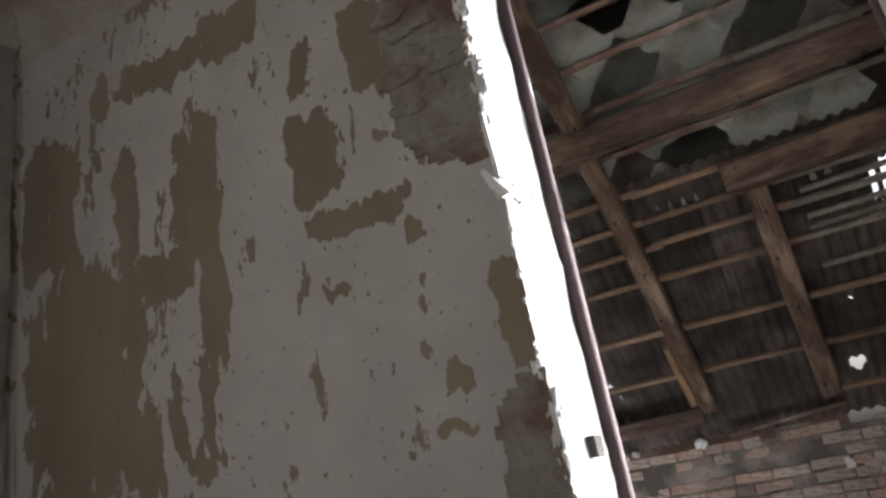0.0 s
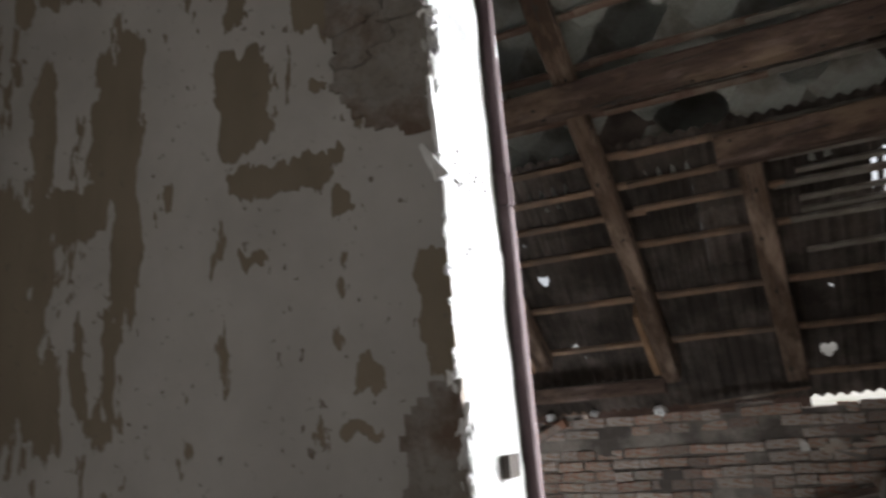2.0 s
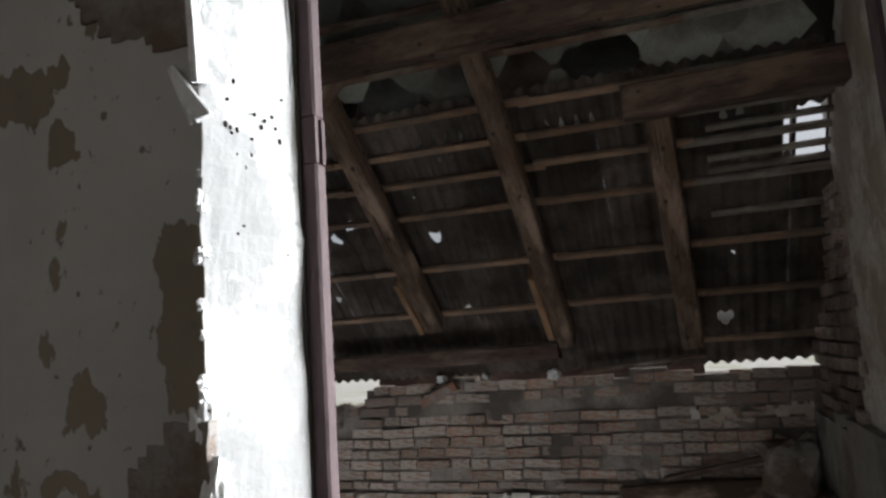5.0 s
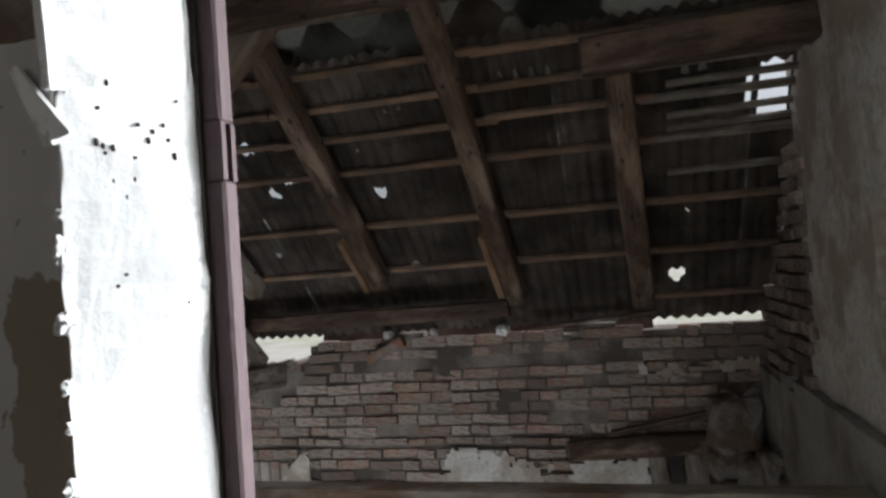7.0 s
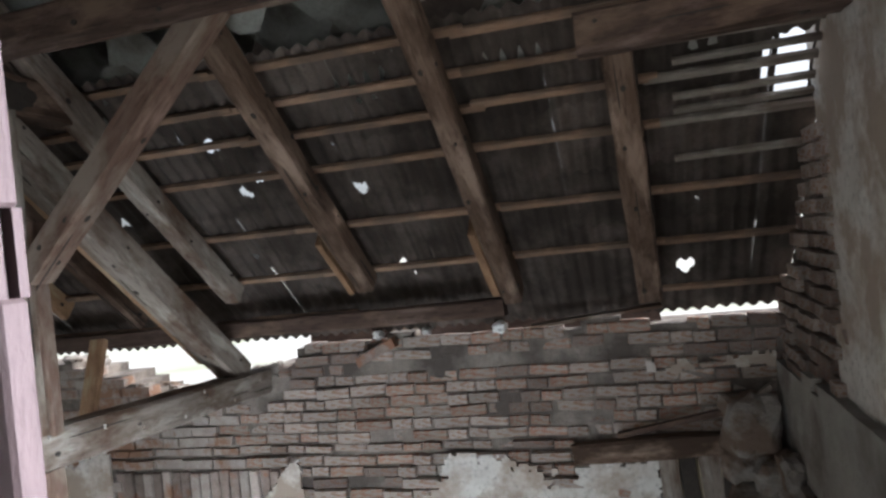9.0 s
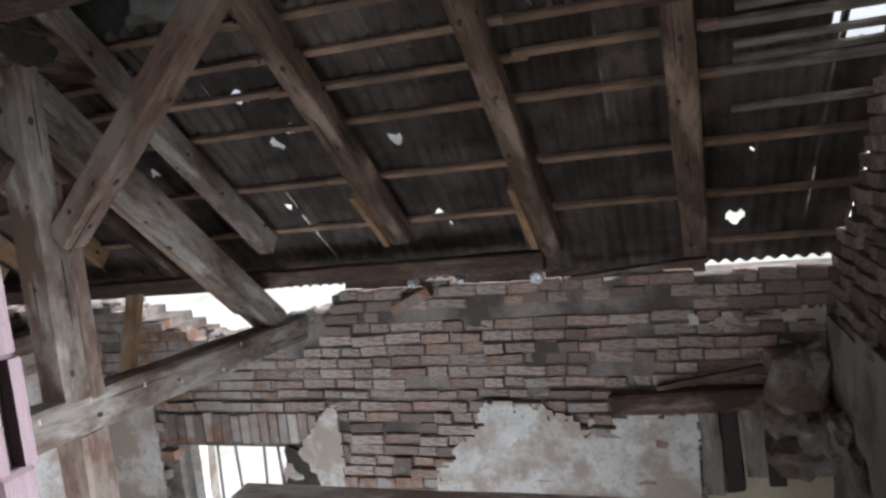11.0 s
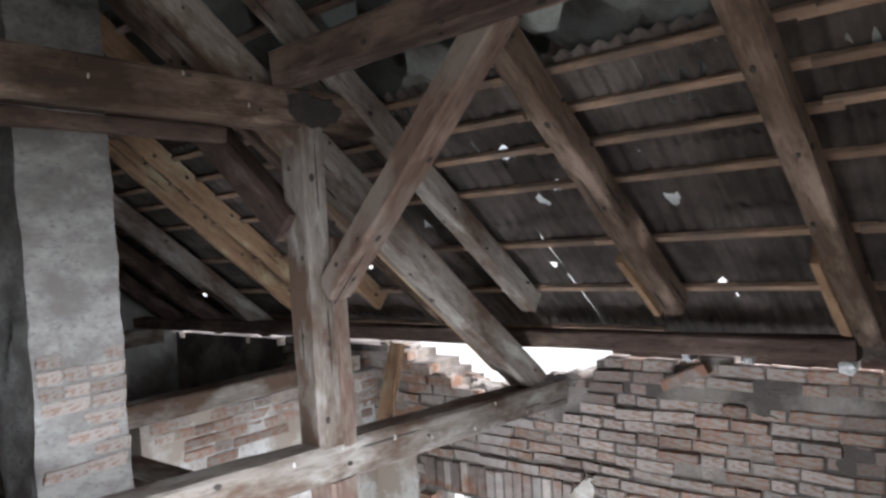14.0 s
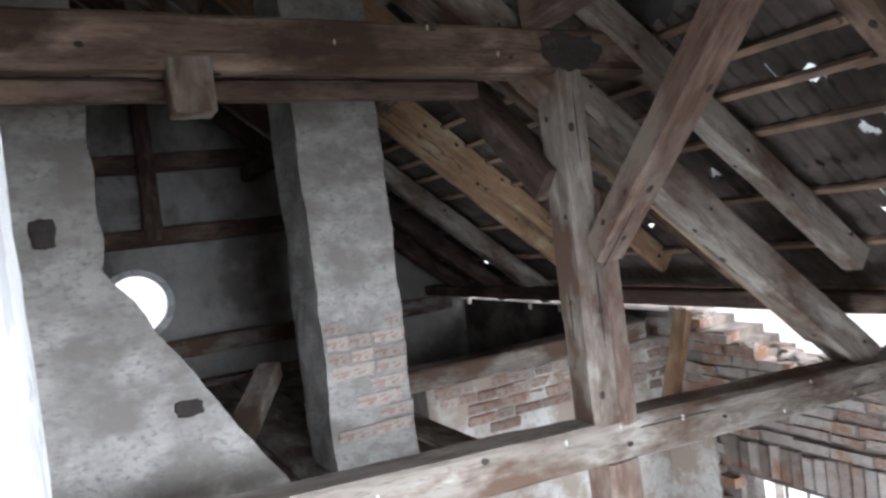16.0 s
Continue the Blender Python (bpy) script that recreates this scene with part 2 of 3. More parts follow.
def slab(name, lo, hi, material, label="", category="", kind="structure", parent=None):
    bm = bmesh.new()
    add_box(bm, lo, hi)
    return tagged(finish(name, bm, material, parent, label), category=category, kind=kind)


def rough_wall(name, lo, hi, material, label, axis=1, step=0.06, amp=0.012, hole=None):
    """A wall cut into a grid, with an uneven surface; hole(u, z) leaves an opening through it."""
    u0, u1 = (lo[0], hi[0]) if axis == 1 else (lo[1], hi[1])
    y0, y1 = (lo[1], hi[1]) if axis == 1 else (lo[0], hi[0])
    nu, nz = max(1, round((u1 - u0) / step)), max(1, round((hi[2] - lo[2]) / step))
    bm = bmesh.new()
    grid = {}

    def at(i, j, side):
        if (i, j, side) not in grid:
            u, z = u0 + (u1 - u0) * i / nu, lo[2] + (hi[2] - lo[2]) * j / nz
            d = (y0, y1)[side]
            d += amp * noise.noise((u * 3, d * 7, z * 3)) + amp * 0.4 * noise.noise((u * 11, d * 7, z * 11))
            grid[i, j, side] = bm.verts.new((u, d, z) if axis == 1 else (d, u, z))
        return grid[i, j, side]

    def solid(i, j):
        if not (0 <= i < nu and 0 <= j < nz):
            return False
        return not (hole and hole(u0 + (u1 - u0) * (i + 0.5) / nu, lo[2] + (hi[2] - lo[2]) * (j + 0.5) / nz))

    for i in range(nu):
        for j in range(nz):
            if solid(i, j):
                for side in (0, 1):
                    bm.faces.new([at(i, j, side), at(i + 1, j, side), at(i + 1, j + 1, side), at(i, j + 1, side)])
                for (di, dj, a, b) in ((-1, 0, (0, 0), (0, 1)), (1, 0, (1, 0), (1, 1)), (0, -1, (0, 0), (1, 0)), (0, 1, (0, 1), (1, 1))):
                    if not solid(i + di, j + dj):
                        bm.faces.new([at(i + a[0], j + a[1], 0), at(i + b[0], j + b[1], 0), at(i + b[0], j + b[1], 1), at(i + a[0], j + a[1], 1)])
    return tagged(finish(name, bm, material, None, label), kind="structure")


def timber_mesh(length, w, h, seed, rough=0.006, taper=0.0):
    """A hewn timber along x, z up, its edges chamfered and worn, its faces slightly wavy."""
    bm = bmesh.new()
    n = max(3, round(length / 0.12))
    c = min(w, h) * 0.09
    ring = [(-w / 2 + c, -h / 2), (w / 2 - c, -h / 2), (w / 2, -h / 2 + c), (w / 2, h / 2 - c), (w / 2 - c, h / 2), (-w / 2 + c, h / 2), (-w / 2, h / 2 - c), (-w / 2, -h / 2 + c)]
    rows = []
    for i in range(n + 1):
        x = length * i / n
        k = 1 - taper * i / n
        row = []
        for q, (y, z) in enumerate(ring):
            d = noise.noise_vector((x * 2.2 + seed * 17.3, q * 0.7, seed * 3.1)) * rough + noise.noise_vector((x * 9 + seed, q * 2.3, 5.0)) * rough * 0.5
            row.append(bm.verts.new((x + d.x, y * k + d.y, z * k + d.z)))
        rows.append(row)
    for a, b in zip(rows, rows[1:]):
        for q in range(8):
            bm.faces.new([a[q], a[(q + 1) % 8], b[(q + 1) % 8], b[q]])
    bm.faces.new(rows[0])
    bm.faces.new(rows[-1])
    return bm


COUNT = [0]


def timber(name, p, q, w, h, material, label="", category="", kind="", parent=None, rough=0.006, twist=0.0, taper=0.0, group=""):
    """A timber from p to q; h is its depth seen upright."""
    COUNT[0] += 1
    p, q = Vector(p), Vector(q)
    ax = (q - p).normalized()
    side = Vector((0, 0, 1)).cross(ax)
    side = side.normalized() if side.length > 1e-4 else Vector((0, 1, 0))
    up = ax.cross(side)
    m = Matrix((ax, side, up)).transposed().to_4x4()
    ob = finish(name, timber_mesh((q - p).length, w, h, COUNT[0], rough, taper), material, parent, label)
    ob.matrix_basis = Matrix.Translation(p) @ m @ Matrix.Rotation(radians(twist), 4, "X")
    return tagged(ob, category=category, kind=kind, group=group)


def stone(name, centre, size, material, seed, parent=None, label="", category="", rough=0.25, kind=""):
    """A broken lump of masonry."""
    bm = bmesh.new()
    bmesh.ops.create_icosphere(bm, subdivisions=3, radius=1)
    for v in bm.verts:
        d = v.co.normalized()
        box_r = 1 / max(abs(d.x), abs(d.y), abs(d.z))
        r = (0.55 * box_r + 0.45) * (1 + rough * noise.noise(d * 1.7 + Vector((seed * 5, 0, 0))) + rough * 0.5 * noise.noise(d * 5 + Vector((0, seed, 0))))
        v.co = Vector(centre) + Vector((d.x * size[0] * r, d.y * size[1] * r, d.z * size[2] * r)) * 0.5
    return tagged(finish(name, bm, material, parent, label), category=category, kind=kind)


WALL_Y = 6.517      # inner face of the eaves wall
SLOPE = 0.85        # fall of the roof
PITCH = math.atan(SLOPE)


def under(y, lift=0.13):
    return lift - SLOPE * (y - WALL_Y)


# ---- the stair room ----
rough_wall("wall_stair_north", (-2.3, 2.35, -1.6), (1.6, 2.53, 3.0), peeling_paint, "stair wall with grey paint peeling off an olive-brown coat", 1, 0.03, 0.008,
           lambda x, z: x > -0.16 and x < 0.69 and z < 1.85)
rough_wall("wall_stair_west", (-2.3, -1.9, -1.6), (-1.92, 2.35, 2.5), peeling_side, "stair side wall with flaking grey paint", 0, 0.08, 0.008)
rough_wall("wall_stair_east", (1.5, -1.9, -1.6), (1.9, 2.35, 2.5), peeling_paint, "stair side wall with flaking grey paint", 0, 0.1, 0.008)
rough_wall("wall_stair_south", (-1.92, -1.9, -1.6), (1.5, -1.5, 2.5), plaster_grey, "unseen stair back wall with an opening added for the fill lamp", 1, 0.1, 0.008,
           lambda x, z: -0.4 < x < 0.8 and -0.1 < z < 1.2)
slab("ceiling", (-1.92, -1.5, 2.22), (1.5, 2.35, 2.34), ceiling_mat, "stained plaster ceiling of the stair room")
for axis in (0, 1):
    bm = bmesh.new()
    rows = []
    for i in range(40):
        s = -1.5 + 3.81 * i / 39 if axis else -1.92 + 3.42 * i / 39
        row = []
        for k in range(8):
            a = radians(90 * k / 7)
            d, z = 0.2 * (1 - math.cos(a)), 2.03 + 0.2 * math.sin(a)
            row.append(bm.verts.new((-1.925 + d, s, z) if axis else (s, 2.355 - d, z)))
        rows.append(row)
    for a, b in zip(rows, rows[1:]):
        for k in range(7):
            bm.faces.new([a[k], a[k + 1], b[k + 1], b[k]])
    tagged(finish("trim", bm, ceiling_mat, None, "rounded plaster cove under the stair ceiling", True), kind="structure")

# the rough reveal's torn edge, in flakes of limewash
for i in range(34):
    r = random.Random(i + 31)
    z = 0.2 + 1.5 * i / 33 + r.uniform(-0.03, 0.03)
    big = 1.6 if z > 1.05 or z < 0.5 else 0.6
    tagged(stone("plaster_flake", (-0.168 + r.uniform(-0.008, 0.006) * big, 2.352, z), (0.016 * big, 0.02, r.uniform(0.02, 0.05) * big), whitewash, i + 3, None, "torn white plaster flake on the door reveal", "plaster", 0.6), group="torn plaster along the reveal")
# a torn tongue of plaster pointing into the room
timber("plaster_tongue", (-0.165, 2.35, 0.9), (-0.2, 2.335, 0.975), 0.012, 0.03, whitewash, "torn tongue of plaster on the reveal edge", "plaster", taper=0.8)
timber("plaster_tongue", (-0.167, 2.348, 0.95), (-0.172, 2.336, 1.12), 0.012, 0.02, whitewash, "curled strip of plaster on the reveal edge", "plaster", taper=0.5)

# limewashed reveal skin over the masonry
bm = bmesh.new()
grid = {}
NY, NZ = 14, 76
for i in range(NY + 1):
    for j in range(NZ + 1):
        y, z = 2.35 + 0.18 * i / NY, -0.4 + 2.24 * j / NZ
        edge = (0.02 if z > 1.0 else 0.008) * noise.noise((z * 9, 0.5, 2)) + 0.008 * noise.noise((z * 31, 2.5, 2)) if i == 0 else 0
        upper = 0.05 * max(0.0, noise.noise((z * 6, 3.3, 1))) * (z > 1.0) if i == NY else 0
        grid[i, j] = bm.verts.new((-0.166 + 0.045 * i / NY + 0.006 * noise.noise((y * 9, z * 9, 0)) + 0.003 * noise.noise((y * 30, z * 30, 0)), y + edge - upper, z))
for i in range(NY):
    for j in range(NZ):
        bm.faces.new([grid[i, j], grid[i + 1, j], grid[i + 1, j + 1], grid[i, j + 1]])
bmesh.ops.solidify(bm, geom=bm.faces[:], thickness=0.012)
tagged(finish("door_reveal", bm, whitewash, None, "flaking white limewash on the deep door reveal"), category="door reveal", kind="structure")
for i in range(22):
    r = random.Random(i)
    f, z = 0.15 + 0.7 * r.random(), 0.72 + 0.26 * r.random()
    tagged(stone("plaster_pit", (-0.165 + 0.045 * f, 2.35 + 0.18 * f, z), (0.004, 0.0025 + 0.002 * r.random(), 0.003 + 0.006 * r.random()), soot, i, None, "small dark lump painted as a shaded pit in the limewashed reveal", "pit"), group="pits in the reveal", kind="structure")

# door frame with its lock slot
frame_ob = tagged(new("door_1"), "worn brown door frame with peeling white edges, leaf missing", "door frame", kind="structure")
for x0, x1 in ((-0.15, -0.092), (0.69, 0.75)):
    bm = bmesh.new()
    for z0, z1 in (((-0.4, 0.872), (0.946, 1.85)) if x0 < 0.5 else ((-0.4, 1.85),)):
        v = add_box(bm, (x0, 2.535, z0), (x1, 2.567, z1))
        bmesh.ops.bevel(bm, geom=[e for e in bm.edges if all(w in v for w in e.verts)], offset=0.004, segments=1, affect="EDGES")
    if x0 < 0.5:
        add_box(bm, (x0, 2.535, 0.872), (x1, 2.545, 0.946))
        add_box(bm, (x0, 2.557, 0.872), (x1, 2.567, 0.946))
    finish("jamb", bm, frame_paint, frame_ob)
bm = bmesh.new()
add_box(bm, (-0.092, 2.535, 1.79), (0.69, 2.567, 1.85))
finish("head", bm, frame_paint, frame_ob)
bm = bmesh.new()
add_box(bm, (-0.13, 2.5455, 0.873), (-0.102, 2.5565, 0.945))
finish("lock_slot", bm, soot, frame_ob, "dark filling painted as the shade inside the lock slot")
bm = bmesh.new()
add_box(bm, (-0.124, 2.529, -0.4), (-0.117, 2.5345, 1.85))
finish("gap_shadow_strip", bm, soot, frame_ob, "dark strip painted as the shadow in the joint beside the frame")
bm = bmesh.new()
v = add_box(bm, (-0.15, 2.455, 0.3), (-0.121, 2.515, 0.345))
finish("hinge_plate", bm, soot, frame_ob, "rusty iron hinge plate")

# stairs and floors
stair = tagged(new("stairs"), "plain worn concrete steps up to the attic", "stairs", kind="structure")
for i in range(6):
    y0 = (-1.5, 0.9, 1.17, 1.44, 1.7, 1.96)[i]
    y1 = (0.9, 1.17, 1.44, 1.7, 1.96, 3.35)[i]
    bm = bmesh.new()
    add_box(bm, (-1.92 if i < 5 else -0.55, y0, -1.6), (1.5 if i < 5 else 1.17, y1, -1.25 + 0.17 * i))
    finish("step", bm, plaster_grey, stair)
slab("floor", (-7.6, 1.6, -2.7), (1.8, 7.2, -2.5), earth, "dirt floor littered with rubble")
slab("ground", (-600, -600, -2.95), (600, 600, -2.72), gravel, "bare ground outside")

# ---- the eaves wall ----


def wall_top(x):
    if x > -1.88:
        return (0.31 if x > 0.55 else 0.34) + 0.02 * noise.noise((x * 3, 0, 0))
    if x > -2.25:
        return 0.16 + 0.03 * noise.noise((x * 9, 0, 0))
    if x > -3.1:
        return 0.0 + 0.05 * noise.noise((x * 4, 0, 0)) + 0.1 * max(0, -2.7 - x)
    return min(0.3, 0.06 + 0.35 * (-3.1 - x)) + 0.05 * noise.noise((x * 4, 5, 0))


def eave_gap(x, z):
    return z > wall_top(x) - 0.035 or (-3.36 < x < -2.34 and -1.9 < z < -0.77)


rough_wall("wall_north", (-7.3, WALL_Y + 0.022, -2.6), (1.6, WALL_Y + 0.42, 0.46), mortar, "old brick eaves wall with crumbled mortar and plaster remains", 1, 0.06, 0.012, eave_gap)
rough_wall("wall_stair_back", (-7.3, 1.9, -2.6), (-1.9, 2.3, 4.1), plaster_grey, "grey plastered inner wall of the attic", 1, 0.15, 0.01)

# ---- right wall ----
def breach(y, z):
    edge = 3.88 + 0.06 * noise.noise((z * 5, 2, 0)) + 0.04 * noise.noise((z * 15, 2, 0))
    return y < edge and y > 2.6 and -0.3 < z < 2.3


def niche(y, z):
    return 4.14 < y < 4.36 and 0.56 < z < 0.88


rough_wall("wall_east", (1.17, 2.53, -2.6), (1.55, 5.35, 3.8), plaster_white, "stained whitewashed cross wall with a breach open to daylight", 0, 0.045, 0.014,
           lambda y, z: breach(y, z) or niche(y, z) or z > under(y, 0.62) + 0.1 * noise.noise((y * 5, z * 5, 3)))
rough_wall("wall_east_back", (1.4, 4.08, 0.48), (1.55, 4.42, 0.96), soot, "back of the wall niche, coloured dark for the shade inside", 0, 0.05, 0.004)
rough_wall("wall_east_core", (1.2, 5.35, -2.6), (1.55, 6.5, 1.5), mortar, "crumbling brick end of the cross wall", 0, 0.06, 0.014, lambda y, z: z > under(y, 0.36))
rough_wall("ledge", (1.115, 4.0, -2.6), (1.168, 6.5, 0.1), plaster_grey, "thicker plastered foot of the cross wall", 0, 0.06, 0.012, lambda y, z: z > 0.1 - 0.05 * (y - 5.2) + 0.03 * noise.noise((y * 6, 0, 0)))

# ---- roof timbers ----
RAFTERS = ((0.462, 6.19, 4.87, 0.12, 0.165, 0.13, wood_old), (-0.29, 6.14, 2.0, 0.11, 0.13, 0.16, wood_old), (-1.11, 5.97, 2.0, 0.105, 0.13, 0.16, wood_old), (-1.98, 5.98, 2.0, 0.1, 0.13, 0.17, wood_grey),
           (-2.75, 6.1, 2.0, 0.08, 0.13, 0.16, wood_old), (-4.95, 6.3, 2.0, 0.14, 0.15, 0.13, wood_grey), (-5.7, 6.3, 2.0, 0.14, 0.15, 0.13, wood_dark), (-6.4, 6.3, 2.0, 0.14, 0.15, 0.13, wood_dark))
for x, y, top, w, h, low, m in RAFTERS:
    off = h / 2 / math.cos(PITCH)
    timber("rafter", (x, y, under(y, low) + off), (x - 0.045 * (y - top), top, under(top, low) + off), w, h, m, "weathered hewn rafter with nail holes and old bark edges", "rafter", group="roof rafters", rough=0.009)
for x, y in ((-3.28, 6.05), (-3.95, 6.1), (-4.3, 6.15)):
    off = 0.11 / math.cos(PITCH)
    timber("rafter", (x, y, under(y, 0.16) + off), (x, 3.6, under(3.6, 0.16) + off), 0.05, 0.13, wood_new, "newer orange pine rafter board", "rafter", group="newer rafters")
# planks nailed to two rafter feet
for x, y0, y1 in ((-0.365, 6.05, 5.64), (-1.185, 5.95, 5.6)):
    timber("repair_plank", (x, y0, under(y0, 0.14) + 0.08), (x - 0.02, y1, under(y1, 0.14) + 0.08), 0.035, 0.13, wood_new, "pale splice plank nailed beside a rafter foot", "plank")
# principal rafter on the tie beam
timber("principal_rafter", (-2.083, 6.1, under(6.1, -0.27) + 0.115), (-2.16, 3.2, under(3.2, -0.27) + 0.115), 0.14, 0.17, wood_grey, "thick grey principal rafter footed on the tie beam", "rafter")
timber("strut_board", (-2.185, 5.9, under(5.9, -0.26) + 0.1), (-2.22, 4.4, under(4.4, -0.26) + 0.1), 0.04, 0.12, wood_new, "pale board nailed along the principal rafter", "plank")
timber("tie_beam", (-2.085, 6.35, 0.115), (-2.085, 2.4, 0.29), 0.17, 0.165, wood_grey, "hewn tie beam, grey with reddish worn patches", "beam", rough=0.008)
timber("roof_post", (-2.08, 4.45, 0.27), (-2.08, 4.45, 1.62), 0.12, 0.15, wood_grey, "upright hewn roof post standing on the tie beam", "post")
timber("half_post", (-2.05, 4.54, 0.26), (-2.05, 4.54, 1.15), 0.07, 0.12, wood_red, "reddish half post set against the roof post", "post")
timber("lower_post", (-2.08, 4.5, -2.5), (-2.08, 4.5, 0.12), 0.15, 0.16, wood_red, "reddish post under the tie beam", "post")
collar = timber("collar_beam", (-2.08, 1.9, 1.73), (-2.08, 4.9, 1.685), 0.15, 0.165, wood_old, "horizontal collar beam with rusty nail marks", "beam")
char = stone("charred_patch", (-2.004, 4.47, 1.69), (0.012, 0.24, 0.13), soot, 9, None, "black charred patch", "", 0.5)
char.parent = collar
char.matrix_parent_inverse = collar.matrix_basis.inverted()
timber("collar_board", (-2.13, 1.9, 1.61), (-2.13, 4.1, 1.575), 0.06, 0.06, wood_dark, "thin batten under the collar beam, coloured dark for the shadow there", "beam")
timber("post_brace", (-1.99, 4.5, 0.93), (-1.02, 4.46, 1.87), 0.12, 0.115, wood_red, "diagonal brace from the post to the purlin", "brace")
timber("post_brace", (-2.12, 4.4, 1.2), (-2.75, 4.35, 1.8), 0.12, 0.14, wood_dark, "short dark brace from the post to the purlin", "brace")
timber("purlin", (-7.1, 4.3, 1.86), (-2.2, 4.3, 1.86), 0.12, 0.14, wood_dark, "dark purlin carrying the far rafters", "purlin", rough=0.01)
timber("purlin", (-1.98, 4.3, 1.83), (1.35, 4.3, 1.89), 0.12, 0.14, wood_dark, "dark purlin carrying the rafters", "purlin", rough=0.01)
timber("trimmer", (0.265, 4.8, 1.6), (1.3, 4.8, 1.625), 0.14, 0.15, wood_dark, "short trimmer timber across a rafter head", "beam")
timber("wall_plate", (-6.9, 6.1, 0.45), (-0.34, 6.1, 0.5), 0.14, 0.1, wood_dark, "dark wall plate under the rafter feet", "beam")
timber("eaves_board", (-1.86, 6.72, 0.315), (0.52, 6.72, 0.325), 0.03, 0.13, wood_dark, "dark eaves board behind the wall head", "board")
timber("loose_board", (-0.24, 6.36, 0.345), (0.52, 6.4, 0.41), 0.12, 0.018, wood_grey, "thin split board on the wall head", "board")
timber("hanging_stub", (-2.02, 3.09, 1.5), (-2.02, 3.09, 1.655), 0.125, 0.12, wood_grey, "cut-off post stub hanging under the collar beam", "post")
timber("plank", (-2.3, 5.04, 0.2), (-2.3, 5.17, 0.58), 0.09, 0.03, wood_new, "short pale prop board under the eaves", "plank")
timber("plank", (-2.75, 5.35, 0.02), (-2.1, 5.0, 0.22), 0.1, 0.025, wood_grey, "loose board leaning on the tie beam", "plank")
timber("log_beam", (-3.98, 4.3, 0.165), (-3.98, 6.35, 0.175), 0.2, 0.13, wood_grey, "heavy grey beam lying on the low cross wall", "beam")
timber("joist", (-1.3, 4.43, -0.16), (1.13, 4.43, -0.17), 0.14, 0.16, wood_grey, "grey floor joist bridging the collapsed floor", "joist")
timber("joist", (-1.3, 4.1, -0.27), (1.13, 4.1, -0.27), 0.14, 0.16, wood_grey, "grey floor joist bridging the collapsed floor", "joist")

# nails, knots and cracks on the timbers
def stud(parent, x, y, z, size, material, name, flat):
    bm = bmesh.new()
    bmesh.ops.create_cone(bm, cap_ends=True, segments=8, radius1=1, radius2=0.8, depth=1)
    turn = Matrix.Rotation(radians(90), 4, "X") if flat == "y" else Matrix.Identity(4)
    bmesh.ops.transform(bm, verts=bm.verts, matrix=Matrix.Translation((x, y, z)) @ Matrix.Diagonal((size[0], size[1], size[2], 1)) @ turn)
    return finish(name, bm, material, parent)


for ob in [o for o in bpy.data.objects if o.parent is None and o.name.split(".")[0] in ("rafter", "tie_beam", "collar_beam", "roof_post", "principal_rafter", "post_brace", "purlin", "trimmer", "joist")]:
    r = random.Random(len(ob.name) * 7 + int(abs(ob.location.x) * 100))
    box = [max(v.co[k] for v in ob.data.vertices) for k in range(3)]
    x = 0.12
    while x < box[0] - 0.1:
        for side in (-1, 1):
            if r.random() < 0.7:
                s = r.uniform(0.006, 0.013)
                stud(ob, x + r.uniform(-0.05, 0.05), side * (box[1] - 0.007), r.uniform(-0.7, 0.7) * box[2], (s * 1.3, 0.012, s), soot, "knot", "y")
            if ob.name.split(".")[0] in ("tie_beam", "collar_beam") and r.random() < 0.9:
                s = r.uniform(0.003, 0.005)
                stud(ob, x + r.uniform(-0.08, 0.08), side * (box[1] - 0.005), r.uniform(-0.6, 0.8) * box[2], (s, 0.01, s * 2.6), plaster_white, "lime_streak", "y")
        if r.random() < 0.7:
            s = r.uniform(0.007, 0.014)
            stud(ob, x, r.uniform(-0.5, 0.5) * box[1], -(box[2] - 0.007), (s * 1.4, s, 0.012), soot, "knot", "z")
        if r.random() < 0.4:
            stud(ob, x, r.uniform(-0.6, 0.6) * box[1], -(box[2] - 0.006), (r.uniform(0.08, 0.2), 0.003, 0.01), soot, "drying_crack", "z")
            stud(ob, x, r.choice((-1, 1)) * (box[1] - 0.006), r.uniform(-0.5, 0.5) * box[2], (r.uniform(0.08, 0.22), 0.01, 0.003), soot, "drying_crack", "y")
        x += r.uniform(0.22, 0.42)

# ---- roof covering ----
roof = tagged(new("roof"), "patched roof of corrugated cement sheets and diamond shingles on battens", "roof", kind="structure")
SHEET = 0.425
LINES = (6.36, 6.03, 5.72, 5.395, 5.21, 5.065, 4.91, 4.7, 4.48, 4.27, 4.07, 3.87, 3.67, 3.47, 3.27, 3.07, 2.87)
for k, y in enumerate(LINES):
    xs = [-7.2, -4.6, -2.1, -1.4, -0.24, 0.5, 1.22]
    for i, (a, b) in enumerate(zip(xs, xs[1:])):
        r = random.Random(k * 31 + i)
        if k == 0 and i in (3, 4):
            continue
        dz = r.uniform(-0.008, 0.008)
        lift = SHEET - 0.05
        timber("batten", (a, y + r.uniform(-0.012, 0.012), under(y, lift) + dz), (b + 0.06, y + r.uniform(-0.012, 0.012), under(y, lift) + dz), 0.036, 0.026,
               batten_grey if i == 5 and k > 2 else (batten_wood if y > 4.7 else wood_red), "", parent=roof, rough=0.003, twist=-math.degrees(PITCH))
